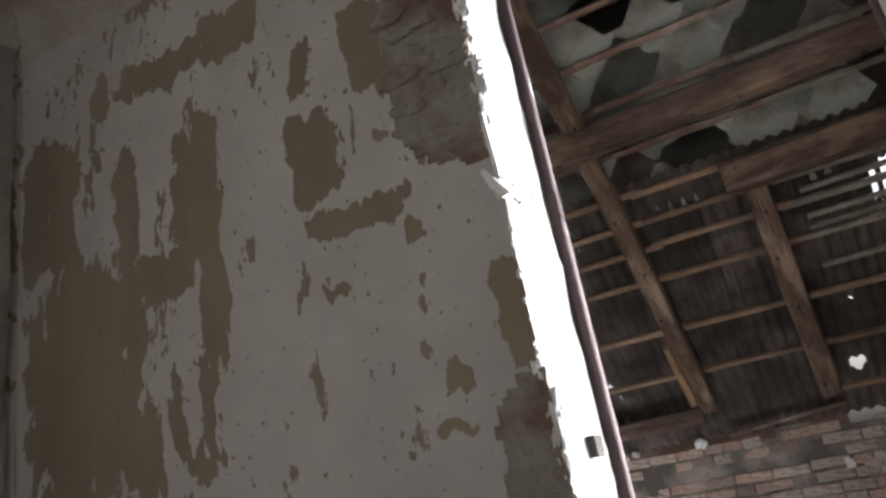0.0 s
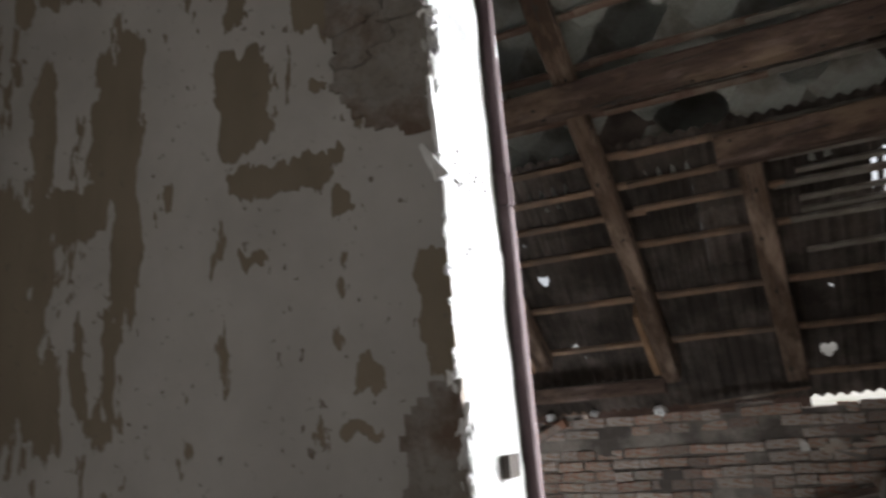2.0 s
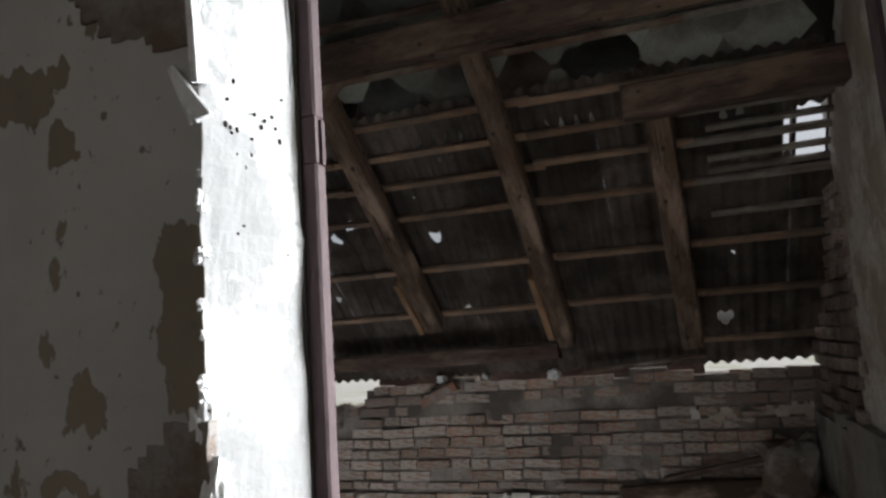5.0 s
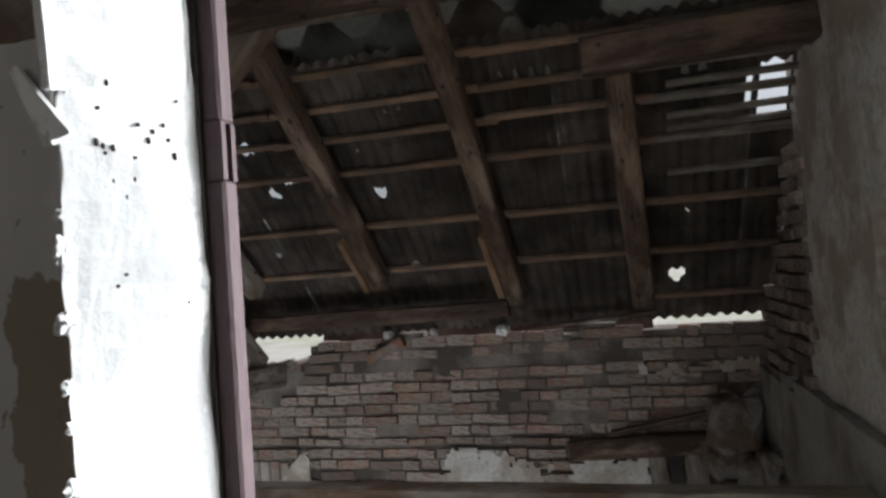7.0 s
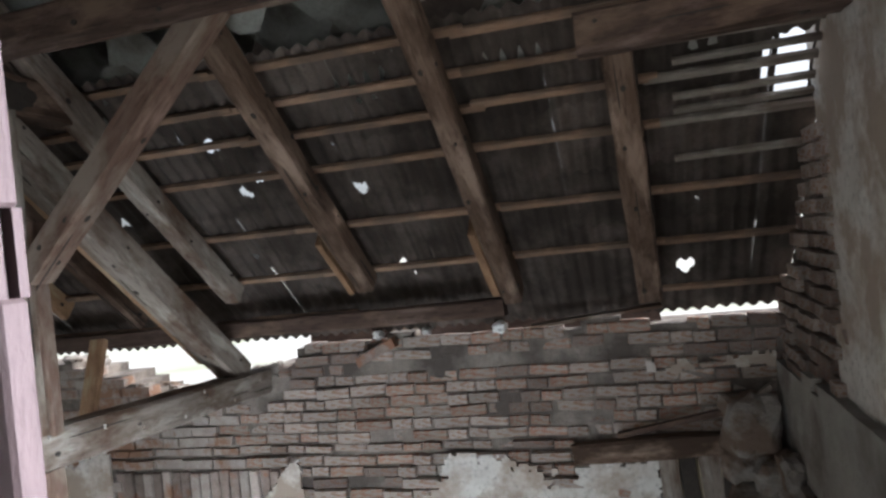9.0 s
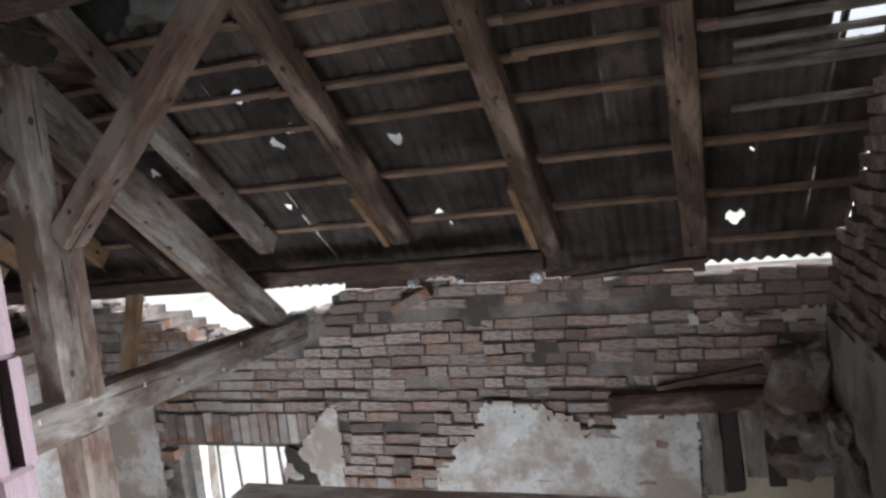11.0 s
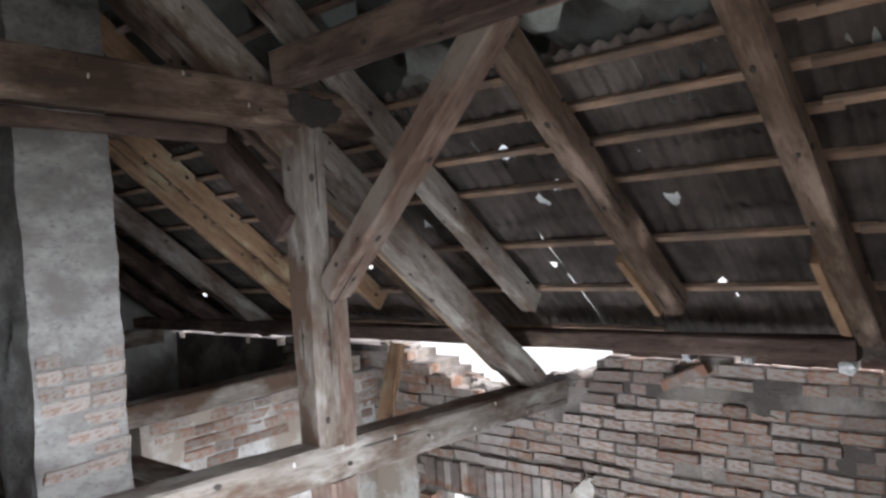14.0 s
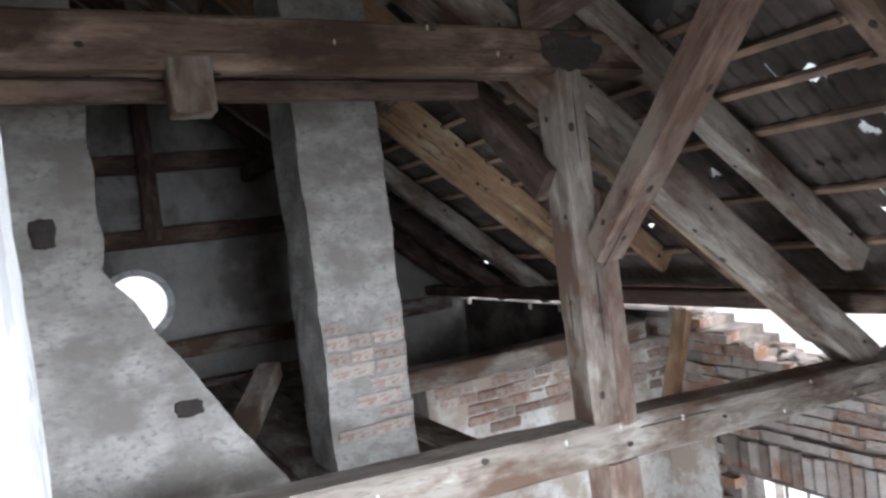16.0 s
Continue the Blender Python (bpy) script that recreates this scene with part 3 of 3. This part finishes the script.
# extra slats by the torn corner
for i, y in enumerate((5.57, 5.35, 5.29, 5.15)):
    timber("batten", (0.62, y, under(y, SHEET - 0.055)), (1.2, y - 0.02, under(y, SHEET - 0.05)), 0.03, 0.02, batten_grey, "", parent=roof, rough=0.004, twist=-math.degrees(PITCH))

HOLES = ((-0.935, 5.577, 0.03), (-0.905, 6.065, 0.018), (0.664, 6.27, 0.042), (-1.43, 5.452, 0.026), (-1.563, 5.526, 0.028), (-1.58, 5.258, 0.03), (-1.77, 5.915, 0.016), (-2.41, 5.62, 0.022), (-0.965, 5.349, 0.01), (-1.655, 5.456, 0.009), (-1.04, 5.448, 0.009), (-0.86, 6.135, 0.008), (0.72, 5.85, 0.008),
         (-3.2, 5.9, 0.012), (-5.16, 6.22, 0.022), (-5.4, 6.0, 0.025), (-5.7, 6.15, 0.018))


def torn(x, y):
    return (1.03 < x < 1.16 and 5.14 < y < 5.38) or (0.97 < x < 1.0 and 5.18 < y < 5.34)


def corrugated(x0, x1, ya, yb, drop, seed):
    """Wavy sheet between two heights of the slope; drop sinks its upper end under the sheet above."""
    bm = bmesh.new()
    wave, amp = 0.076, 0.011
    nx, ny = max(2, round((x1 - x0) / wave * 8)), max(4, round((ya - yb) / 0.013))
    g = {}
    r = random.Random(seed)
    tilt, ragged = r.uniform(-0.008, 0.008), r.random() * 50
    for i in range(nx + 1):
        for j in range(ny + 1):
            x, f = x0 + (x1 - x0) * i / nx, j / ny
            y = ya + (yb - ya) * f
            if j == 0:
                y += 0.012 * noise.noise((x * 6, ragged, 0))
            z = under(y, SHEET) + amp * math.sin(2 * math.pi * x / wave) - drop * f + tilt * f
            g[i, j] = bm.verts.new((x, y, z))
    for i in range(nx):
        for j in range(ny):
            cx, cy = x0 + (x1 - x0) * (i + 0.5) / nx, ya + (yb - ya) * (j + 0.5) / ny
            if torn(cx, cy) or any((cx - hx) ** 2 + ((cy - hy + 0.012) * 1.15) ** 2 < (hr * 1.2 * (1 + 0.1 * noise.noise((cx * 40, cy * 60, 0)))) ** 2 for hx, hy, hr in HOLES):
                continue
            bm.faces.new([g[i, j], g[i + 1, j], g[i + 1, j + 1], g[i, j + 1]])
    for v in [v for v in bm.verts if not v.link_faces]:
        bm.verts.remove(v)
    return bm


ROWS = ((6.6, 6.31), (6.38, 5.93), (6.0, 5.615), (5.685, 5.3), (5.37, 5.1), (5.18, 4.88))
for k, (ya, yb) in enumerate(ROWS):
    x, i = -7.2, 0
    while x < 1.2:
        x1 = min(x + 0.912, 1.215)
        part("corrugated_sheet", corrugated(x, x1 + 0.0, ya, yb, 0.02, k * 40 + i), cement_sheet, roof)
        x, i = x1, i + 1

# diamond shingles higher up, overlapping
bm0 = bmesh.new()
D = 0.2
v = [bm0.verts.new(p) for p in ((-D, 0, 0), (-0.05, -D, 0), (0.05, -D, 0), (D, 0, 0), (0.05, D, 0), (-0.05, D, 0))]
bm0.faces.new(v)
bmesh.ops.solidify(bm0, geom=bm0.faces[:], thickness=0.006)
diamond = bpy.data.meshes.new("shingle")
bm0.to_mesh(diamond)
bm0.free()
diamond.materials.append(shingle_grey)
k = 0
y = 5.0
while y > 2.7:
    for i in range(-9, 5):
        r = random.Random(k * 50 + i)
        x = i * 0.36 + (k % 2) * 0.18
        if x > 1.05 or (k == 0 and r.random() < 0.35) or (k == 1 and r.random() < 0.12):
            continue
        ob = new("shingle", diamond)
        ob.parent = roof
        yy = y + r.uniform(-0.012, 0.012)
        ob.matrix_basis = Matrix.Translation((x, yy, under(yy, SHEET + 0.006 + 0.004 * (k % 3)))) @ Matrix.Rotation(-PITCH, 4, "X") @ Matrix.Rotation(radians(r.uniform(-9, 9) if k < 2 else r.uniform(-2, 2)), 4, "Z") @ Matrix.Rotation(radians(r.uniform(-5, 2) if k < 3 else -2), 4, "X")
    y -= 0.155
    k += 1
# outer skin above the shingles, ridge and the rear slope
bm = bmesh.new()
for a, b, off in (((-7.3, 4.98), (0.95, 1.9), 0.47), ((0.95, 4.95), (1.25, 1.9), 0.47),):
    q = [bm.verts.new(p) for p in ((a[0], a[1], under(a[1], off)), (b[0], a[1], under(a[1], off)), (b[0], b[1], under(b[1], off)), (a[0], b[1], under(b[1], off)))]
    bm.faces.new(q)
    top = under(b[1], off)
    q2 = [q[3], q[2], bm.verts.new((b[0], -2.2, top - 3.3)), bm.verts.new((a[0], -2.2, top - 3.3))]
    bm.faces.new(q2)
bmesh.ops.solidify(bm, geom=bm.faces[:], thickness=0.02)
finish("outer_skin", bm, cement_sheet, roof)

# ---- far end: gable wall with a round window ----
def oculus(y, z):
    return ((y - 3.15) ** 2 + (z - 0.735) ** 2 < 0.3 ** 2)


rough_wall("wall_west", (-7.3, 1.6, -2.6), (-7.0, 6.9, 4.5), plaster_grey, "grey plastered gable wall with a round window", 0, 0.03, 0.01, lambda y, z: oculus(y, z) or z > under(y, 0.36))
win = tagged(new("window_1"), "round gable window opening with a pale masonry rim", "window", kind="structure")
bm = bmesh.new()
for i in range(36):
    a, b = radians(i * 10), radians(i * 10 + 9.4)
    w = []
    for x in (-7.08, -6.97):
        w += [bm.verts.new((x, 3.15 + rr * math.cos(t), 0.735 + rr * math.sin(t))) for rr, t in ((0.27, a), (0.33, a), (0.33, b), (0.27, b))]
    for f in ((0, 1, 2, 3), (4, 5, 6, 7), (0, 1, 5, 4), (1, 2, 6, 5), (2, 3, 7, 6), (3, 0, 4, 7)):
        bm.faces.new([w[q] for q in f])
finish("rim", bm, whitewash, win)
for z, y0, y1 in ((1.98, 2.3, 4.6), (1.32, 2.3, 5.2), (0.3, 3.0, 6.2), (-0.1, 2.6, 5.0)):
    timber("gable_beam", (-6.7, y0, z), (-6.7, y1, z + 0.02), 0.16, 0.16, wood_dark if z > 0.5 else wood_grey, "dark horizontal beam before the gable wall", "beam")
timber("gable_post", (-6.6, 3.35, 1.3), (-6.6, 3.35, 2.6), 0.14, 0.14, wood_dark, "dark post before the gable wall", "post")

# low cross wall behind the chimney
rough_wall("wall_cross", (-4.2, 4.55, -2.5), (-3.9, 6.5, 0.1), plaster_white, "low cross wall of brick with pale plaster remains", 0, 0.05, 0.014)

# attic floor boards beside the chimney
for i in range(9):
    r = random.Random(i + 70)
    timber("floor_board", (-3.15, 2.5 + 0.24 * i, -0.08 + r.uniform(-0.01, 0.01)), (-6.9, 2.5 + 0.24 * i, -0.08 + r.uniform(-0.01, 0.01)), 0.22, 0.03, wood_grey, "dusty grey attic floor board", "floor board", group="attic floor boards")
timber("leaning_beam", (-3.1, 3.1, 0.0), (-4.3, 3.7, 0.35), 0.14, 0.1, wood_grey, "grey beam lying aslant on the attic floor", "beam")

# ---- chimney ----
chimney = tagged(new("chimney"), "square brick chimney with grey flaking render", "chimney")
chimney.location = (-3.55, 3.93, -0.1)


def stack(y0, y1, x0, x1, z0, z1):
    bm = bmesh.new()
    rings = []
    n = 90
    for j in range(n + 1):
        z = z0 + (z1 - z0) * j / n
        ring = []
        pts = []
        for a, b in (((x1, y0), (x1, y1)), ((x1, y1), (x0, y1)), ((x0, y1), (x0, y0)), ((x0, y0), (x1, y0))):
            for k in range(10):
                f = k / 10
                pts.append((a[0] + (b[0] - a[0]) * f, a[1] + (b[1] - a[1]) * f))
        for x, y in pts:
            d = noise.noise_vector((x * 4, y * 4, z * 4)) * 0.016 + noise.noise_vector((x * 14, y * 14, z * 14)) * 0.008
            ring.append(bm.verts.new((x + d.x, y + d.y, z)))
        rings.append(ring)
    for a, b in zip(rings, rings[1:]):
        for q in range(40):
            bm.faces.new([a[q], a[(q + 1) % 40], b[(q + 1) % 40], b[q]])
    bm.faces.new(rings[0])
    bm.faces.new(rings[-1])
    return bm


body = finish("shaft", stack(3.74, 4.175, -3.69, -3.24, -2.5, 3.9), chimney_plaster, chimney)
body.matrix_parent_inverse = Matrix.Translation((3.55, -3.93, 0.1))

# sloping flue wall
bm = bmesh.new()
edges, n = {}, 84
for j in range(n + 1):
    z = -2.5 + 5.1 * j / n
    far = 2.825 if z > 1.08 else 2.825 + (1.08 - max(z, 0.0)) * 0.6
    far += 0.018 * noise.noise((z * 8, 3, 3))
    for i in range(13):
        y = 2.3 + (far - 2.3) * i / 12
        for s, x in enumerate((-2.72, -3.1)):
            edges[i, j, s] = bm.verts.new((x + (0.022 * noise.noise((y * 5, z * 5, s)) + 0.01 * noise.noise((y * 16, z * 16, s))), y, z))
for j in range(n):
    for i in range(12):
        for s in (0, 1):
            bm.faces.new([edges[i, j, s], edges[i + 1, j, s], edges[i + 1, j + 1, s], edges[i, j + 1, s]])
    bm.faces.new([edges[12, j, 0], edges[12, j + 1, 0], edges[12, j + 1, 1], edges[12, j, 1]])
tagged(finish("flue_wall", bm, chimney_plaster, None, "sloping rendered flue wall with pitted grey plaster"), category="flue", kind="structure")
stone("flue_hole", (-2.71, 3.046, 0.53), (0.03, 0.1, 0.06), soot, 4, None, "dark lump painted as the shade of a hole in the flue render", "hole", kind="structure")
stone("flue_hole", (-2.71, 2.642, 1.237), (0.03, 0.08, 0.1), soot, 6, None, "dark lump painted as the shade of a square hole in the flue render", "hole", kind="structure")

# whitewashed pier behind the door wall
rough_wall("pier", (-1.05, 2.535, -0.4), (-0.75, 2.672, 2.4), whitewash, "whitewashed masonry pier behind the door wall", 1, 0.06, 0.008)

# ---- eaves wall: window, lintels, rubble ----
win = tagged(new("window_2"), "low barred window opening in the brick wall", "window", kind="structure")
for x in (-3.12, -2.93, -2.72, -2.56):
    bm = bmesh.new()
    bmesh.ops.create_cone(bm, cap_ends=True, segments=10, radius1=0.011, radius2=0.011, depth=1.2, matrix=Matrix.Translation((x, WALL_Y + 0.2, -1.35)) @ Matrix.Rotation(radians(3 * math.sin(x * 20)), 4, "Y"))
    finish("bar", bm, iron, win)
bm = bmesh.new()
add_box(bm, (-3.3, WALL_Y + 0.12, -1.9), (-3.22, WALL_Y + 0.3, -0.78))
finish("frame_post", bm, plaster_white, win)
for i in range(18):
    r = random.Random(i)
    x = -3.44 + i * 0.079
    bm = bmesh.new()
    v = add_box(bm, (x, WALL_Y - 0.012 + r.uniform(-0.008, 0.008), -0.765 + r.uniform(-0.01, 0.01)), (x + 0.066, WALL_Y + 0.1, -0.54 + r.uniform(-0.02, 0.01)))
    bmesh.ops.bevel(bm, geom=bm.edges[:], offset=0.006, segments=1, affect="EDGES")
    finish("arch_brick", bm, brick_sooty if r.random() < 0.5 else brick_pale, win)
stone("crumbled_reveal", (-2.26, WALL_Y + 0.05, -1.0), (0.34, 0.2, 0.42), soot, 12, None, "sooty crumbled masonry beside the window", "masonry", 0.5)
timber("lintel", (-0.08, WALL_Y + 0.0, -0.475), (0.78, WALL_Y - 0.03, -0.42), 0.16, 0.12, wood_old, "rotten wooden lintel in the brick wall", "lintel", rough=0.016)
timber("lintel_splinter", (0.2, WALL_Y - 0.05, -0.36), (0.85, WALL_Y - 0.09, -0.22), 0.05, 0.035, wood_dark, "charred splinter of wood over the lintel", "wood")
timber("lintel_splinter", (0.85, WALL_Y - 0.12, -0.25), (1.06, WALL_Y - 0.14, -0.08), 0.04, 0.03, wood_grey, "grey stick caught in the rubble", "wood")
for i, (x, zb, w) in enumerate(((0.49, -1.02, 0.1), (0.6, -0.99, 0.09), (0.72, -0.9, 0.11), (0.83, -0.95, 0.09))):
    timber("rotten_board", (x, WALL_Y - 0.03, zb), (x - 0.02, WALL_Y - 0.03, -0.5), 0.04, w, soot if i % 2 else wood_grey, "rotten hanging board with ragged end", "board", rough=0.02, group="rotten boards")
for i, (c, s) in enumerate((((0.93, 6.36, -0.3), (0.3, 0.28, 0.34)), ((1.05, 6.3, -0.55), (0.28, 0.3, 0.26)), ((0.85, 6.42, -0.52), (0.2, 0.2, 0.2)), ((1.1, 6.1, -0.48), (0.16, 0.34, 0.2)), ((0.95, 6.4, -0.75), (0.3, 0.24, 0.2)), ((1.12, 5.85, -0.6), (0.12, 0.4, 0.24)))):
    stone("fallen_masonry", c, s, rubble_mat, i + 20, None, "broken lump of mortar and brick wedged in the corner", "rubble", 0.35)
slab("doorway_plaster", (0.44, WALL_Y - 0.004, -2.5), (1.16, WALL_Y + 0.02, -0.53), plaster_yellow, "yellowed plaster behind the rotten boards")


def plaster_patch(name, x0, x1, z0, z1, keep, material, label, y=WALL_Y - 0.04, step=0.018):
    bm = bmesh.new()
    g = {}
    nx, nz = round((x1 - x0) / step), round((z1 - z0) / step)

    def at(i, j):
        if (i, j) not in g:
            x, z = x0 + i * step, z0 + j * step
            g[i, j] = bm.verts.new((x + 0.006 * noise.noise((x * 40, z * 40, 1)), y + 0.007 * noise.noise((x * 6, z * 6, 0)), z + 0.006 * noise.noise((x * 40, z * 40, 7))))
        return g[i, j]

    for i in range(nx):
        for j in range(nz):
            if keep(x0 + (i + 0.5) * step, z0 + (j + 0.5) * step):
                bm.faces.new([at(i, j), at(i + 1, j), at(i + 1, j + 1), at(i, j + 1)])
    ret = bmesh.ops.extrude_face_region(bm, geom=bm.faces[:])
    for w in ret["geom"]:
        if isinstance(w, bmesh.types.BMVert):
            w.co.y += 0.02
    return tagged(finish(name, bm, material, None, label), category="plaster", kind="structure")


def fray(x, z, s=1.0):
    return 0.09 * s * noise.noise((x * 3.1, z * 3.1, 2)) + 0.05 * s * noise.noise((x * 11, z * 11, 4)) + 0.04 * s * noise.noise((x * 27, z * 27, 6))


plaster_patch("plaster_field", -1.25, 0.44, -1.6, -0.45, lambda x, z: z < -0.56 + 0.05 * math.sin(x * 6) + fray(x, z, 1.4) - 0.28 * max(0, -0.85 - x) * 3 and x < 0.42 + fray(x, z, 0.3), plaster_white, "cracked pale plaster left on the brick wall")
plaster_patch("plaster_wedge", -2.4, -1.9, -1.6, -0.47, lambda x, z: x < -1.93 + fray(x, z, 0.4) and x > -2.0 - (-0.5 - z) * 0.9 + fray(x, z, 0.5), plaster_white, "wedge of pale plaster beside the window")
plaster_patch("plaster_strip", 0.4, 1.12, -0.03, 0.09, lambda x, z: abs(z - 0.035 + 0.6 * fray(x, 0.3)) < 0.018 + 0.7 * fray(x, z, 0.9), plaster_white, "streak of pale mortar on the brick wall", WALL_Y - 0.03)
plaster_patch("plaster_far", -5.2, -3.45, -1.6, -0.25, lambda x, z: z < -0.42 + fray(x, z, 1.5), plaster_white, "pale plaster on the far stretch of brick wall")
# bright mortar bits on the wall head
for i, (x, z, s) in enumerate(((-1.29, 0.335, 0.06), (-0.47, 0.33, 0.08), (-0.95, 0.345, 0.05))):
    stone("mortar_lump", (x, WALL_Y + 0.02, z), (s, 0.1, s * 0.9), whitewash, i + 40, None, "pale lump of mortar on the wall head", "mortar", 0.5)
timber("loose_brick", (-1.42, WALL_Y - 0.03, 0.17), (-1.16, WALL_Y - 0.03, 0.29), 0.1, 0.065, brick_sooty, "loose brick lying aslant in the wall", "brick", rough=0.01)
for i in range(26):
    r = random.Random(i + 900)
    x = -4.0 + 1.9 * r.random()
    stone("rubble_stone", (x, WALL_Y + r.uniform(0.0, 0.3), wall_top(x) - 0.03), (r.uniform(0.06, 0.16), r.uniform(0.08, 0.16), r.uniform(0.05, 0.1)), rubble_mat, i + 60, None, "loose rubble on the broken wall head", "rubble", 0.4)

# bare masonry where the stair wall's plaster has fallen
def bare_spot(x0, x1, z0, z1, rx, rz, cx, cz, label):
    return plaster_patch("bare_masonry", x0, x1, z0, z1, lambda x, z: ((x - cx) / rx) ** 2 + ((z - cz) / rz) ** 2 < 1 + 3 * fray(x, z, 1.5), rubble_mat, label, 2.342, 0.014)


bare_spot(-0.48, -0.165, 0.98, 1.84, 0.25, 0.36, -0.19, 1.38, "rough bare masonry where plaster has fallen")
bare_spot(-0.37, -0.165, -0.4, 0.5, 0.17, 0.36, -0.15, 0.14, "rough bare masonry low on the stair wall")

for i in range(30):
    r = random.Random(i + 1300)
    up = i < 19
    x, z = -0.19 - 0.2 * r.random(), (1.14 + 0.62 * r.random()) if up else (0.0 + 0.4 * r.random())
    if (((x + 0.19) / 0.21) ** 2 + ((z - 1.38) / 0.31) ** 2 if up else ((x + 0.15) / 0.14) ** 2 + ((z - 0.14) / 0.3) ** 2) < 1:
        stone("masonry_stone", (x, 2.346, z), (r.uniform(0.07, 0.14), 0.03, r.uniform(0.035, 0.06)), rubble_mat, i + 200, None, "rough stone showing where plaster has fallen", "stone", 0.3, "structure")

# ---- bricks, last ----
BRICKS = []
for q in range(7):
    bm = bmesh.new()
    r = random.Random(q + 400)
    add_box(bm, (-0.5, -0.5, -0.5), (0.5, 0.5, 0.5))
    for v in bm.verts:
        v.co += Vector((r.uniform(-0.03, 0.03), r.uniform(-0.05, 0.05), r.uniform(-0.08, 0.08)))
    for m, c in ((0, brick_red), (1, brick_pale), (2, brick_sooty)):
        b2 = bm.copy()
        bmesh.ops.bevel(b2, geom=b2.edges[:], offset=0.045, segments=1, affect="EDGES")
        bmesh.ops.recalc_face_normals(b2, faces=b2.faces)
        me = bpy.data.meshes.new("brick")
        b2.to_mesh(me)
        b2.free()
        me.materials.append(c)
        BRICKS.append((m, me))
    bm.free()


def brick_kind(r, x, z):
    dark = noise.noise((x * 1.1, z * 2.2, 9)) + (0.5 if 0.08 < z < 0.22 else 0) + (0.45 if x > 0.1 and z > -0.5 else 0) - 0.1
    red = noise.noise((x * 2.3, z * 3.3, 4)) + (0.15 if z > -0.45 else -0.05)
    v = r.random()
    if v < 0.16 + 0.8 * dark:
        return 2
    return 0 if r.random() < 0.3 + 0.7 * red else 1


def set_brick(parent, centre, size, r, k, turn=0.0):
    me = r.choice([b for m, b in BRICKS if m == k])
    ob = new("brick", me)
    ob.parent = parent
    ob.matrix_basis = Matrix.Translation(centre) @ Matrix.Rotation(turn, 4, "Z") @ Matrix.Rotation(radians(r.uniform(-2.3, 2.3)), 4, "Y") @ Matrix.Diagonal((*size, 1))


wall = bpy.data.objects["wall_north"]
COURSE = 0.0765
far_bm = bmesh.new()
for c in range(-20, 11):
    z = -0.45 + COURSE * (c + 0.5)
    if z < -1.25:
        continue
    r = random.Random(c * 7 + 5)
    x = -5.2 + r.uniform(0, 0.2)
    while x < 1.12:
        ln = r.choice((0.245, 0.12, 0.12, 0.235, 0.13, 0.19))
        cx = x + ln / 2
        x += ln + 0.012
        wob = r.uniform(-0.004, 0.004) + 0.016 * noise.noise((cx * 1.5, z, 3))
        if z + 0.03 > wall_top(cx) or (-3.4 < cx < -2.0 and -1.9 < z < -0.52) or (cx > 0.0 and -0.53 < z < -0.36 and cx < 1.0) or (cx > 0.44 and z < -0.5) or r.random() < 0.025:
            continue
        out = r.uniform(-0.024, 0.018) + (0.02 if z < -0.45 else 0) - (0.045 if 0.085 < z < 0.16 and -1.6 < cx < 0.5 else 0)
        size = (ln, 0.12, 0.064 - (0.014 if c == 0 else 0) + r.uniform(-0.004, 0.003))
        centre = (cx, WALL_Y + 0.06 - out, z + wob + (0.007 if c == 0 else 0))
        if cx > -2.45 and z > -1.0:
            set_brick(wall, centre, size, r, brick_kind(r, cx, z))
        else:
            vs = add_box(far_bm, [a - b / 2 for a, b in zip(centre, size)], [a + b / 2 for a, b in zip(centre, size)])
            for v in vs:
                v.co += Vector((r.uniform(-0.006, 0.006), r.uniform(-0.006, 0.006), r.uniform(-0.005, 0.005)))
tagged(finish("brick_rest", far_bm, brick_pale, wall), kind="stuff")

east = bpy.data.objects["wall_east_core"]
for c in range(-12, 22):
    z = -0.45 + COURSE * (c + 0.5)
    r = random.Random(c * 13 + 2)
    y = 5.2 + r.uniform(-0.05, 0.1)
    while y < 6.44:
        ln = r.choice((0.25, 0.12, 0.13))
        cy = y + ln / 2
        y += ln + 0.014
        if z > under(cy, 0.3):
            continue
        set_brick(east, (1.21 - r.uniform(-0.015, 0.03), cy, z), (0.1, ln, 0.062), r, 2 if r.random() < 0.3 else 1)
for c in range(3, 21):
    r = random.Random(c + 77)
    z = -0.1 + COURSE * c
    if z > 0.75:
        continue
    y = 3.76
    while y < 4.12:
        ln = min(r.choice((0.12, 0.2, 0.24)), 4.18 - y)
        if r.random() < 0.75 and ln > 0.05:
            set_brick(body, (-3.26 + r.uniform(-0.004, 0.006), y + ln / 2, z), (0.05, ln - 0.01, 0.064), r, 1)
        y += ln
cross = bpy.data.objects["wall_cross"]
for c in range(6):
    r = random.Random(c + 310)
    z = 0.065 - COURSE * c
    y = 4.57 + r.uniform(0, 0.08)
    while y < 6.42:
        ln = r.choice((0.24, 0.12, 0.13, 0.2))
        if noise.noise((y * 1.6, z * 3, 6)) * 0.35 > -0.2 - z:
            set_brick(cross, (-3.925 + r.uniform(-0.006, 0.012), y + ln / 2, z), (0.06, ln, 0.062), r, 0 if r.random() < 0.35 else 1)
        y += ln + 0.013
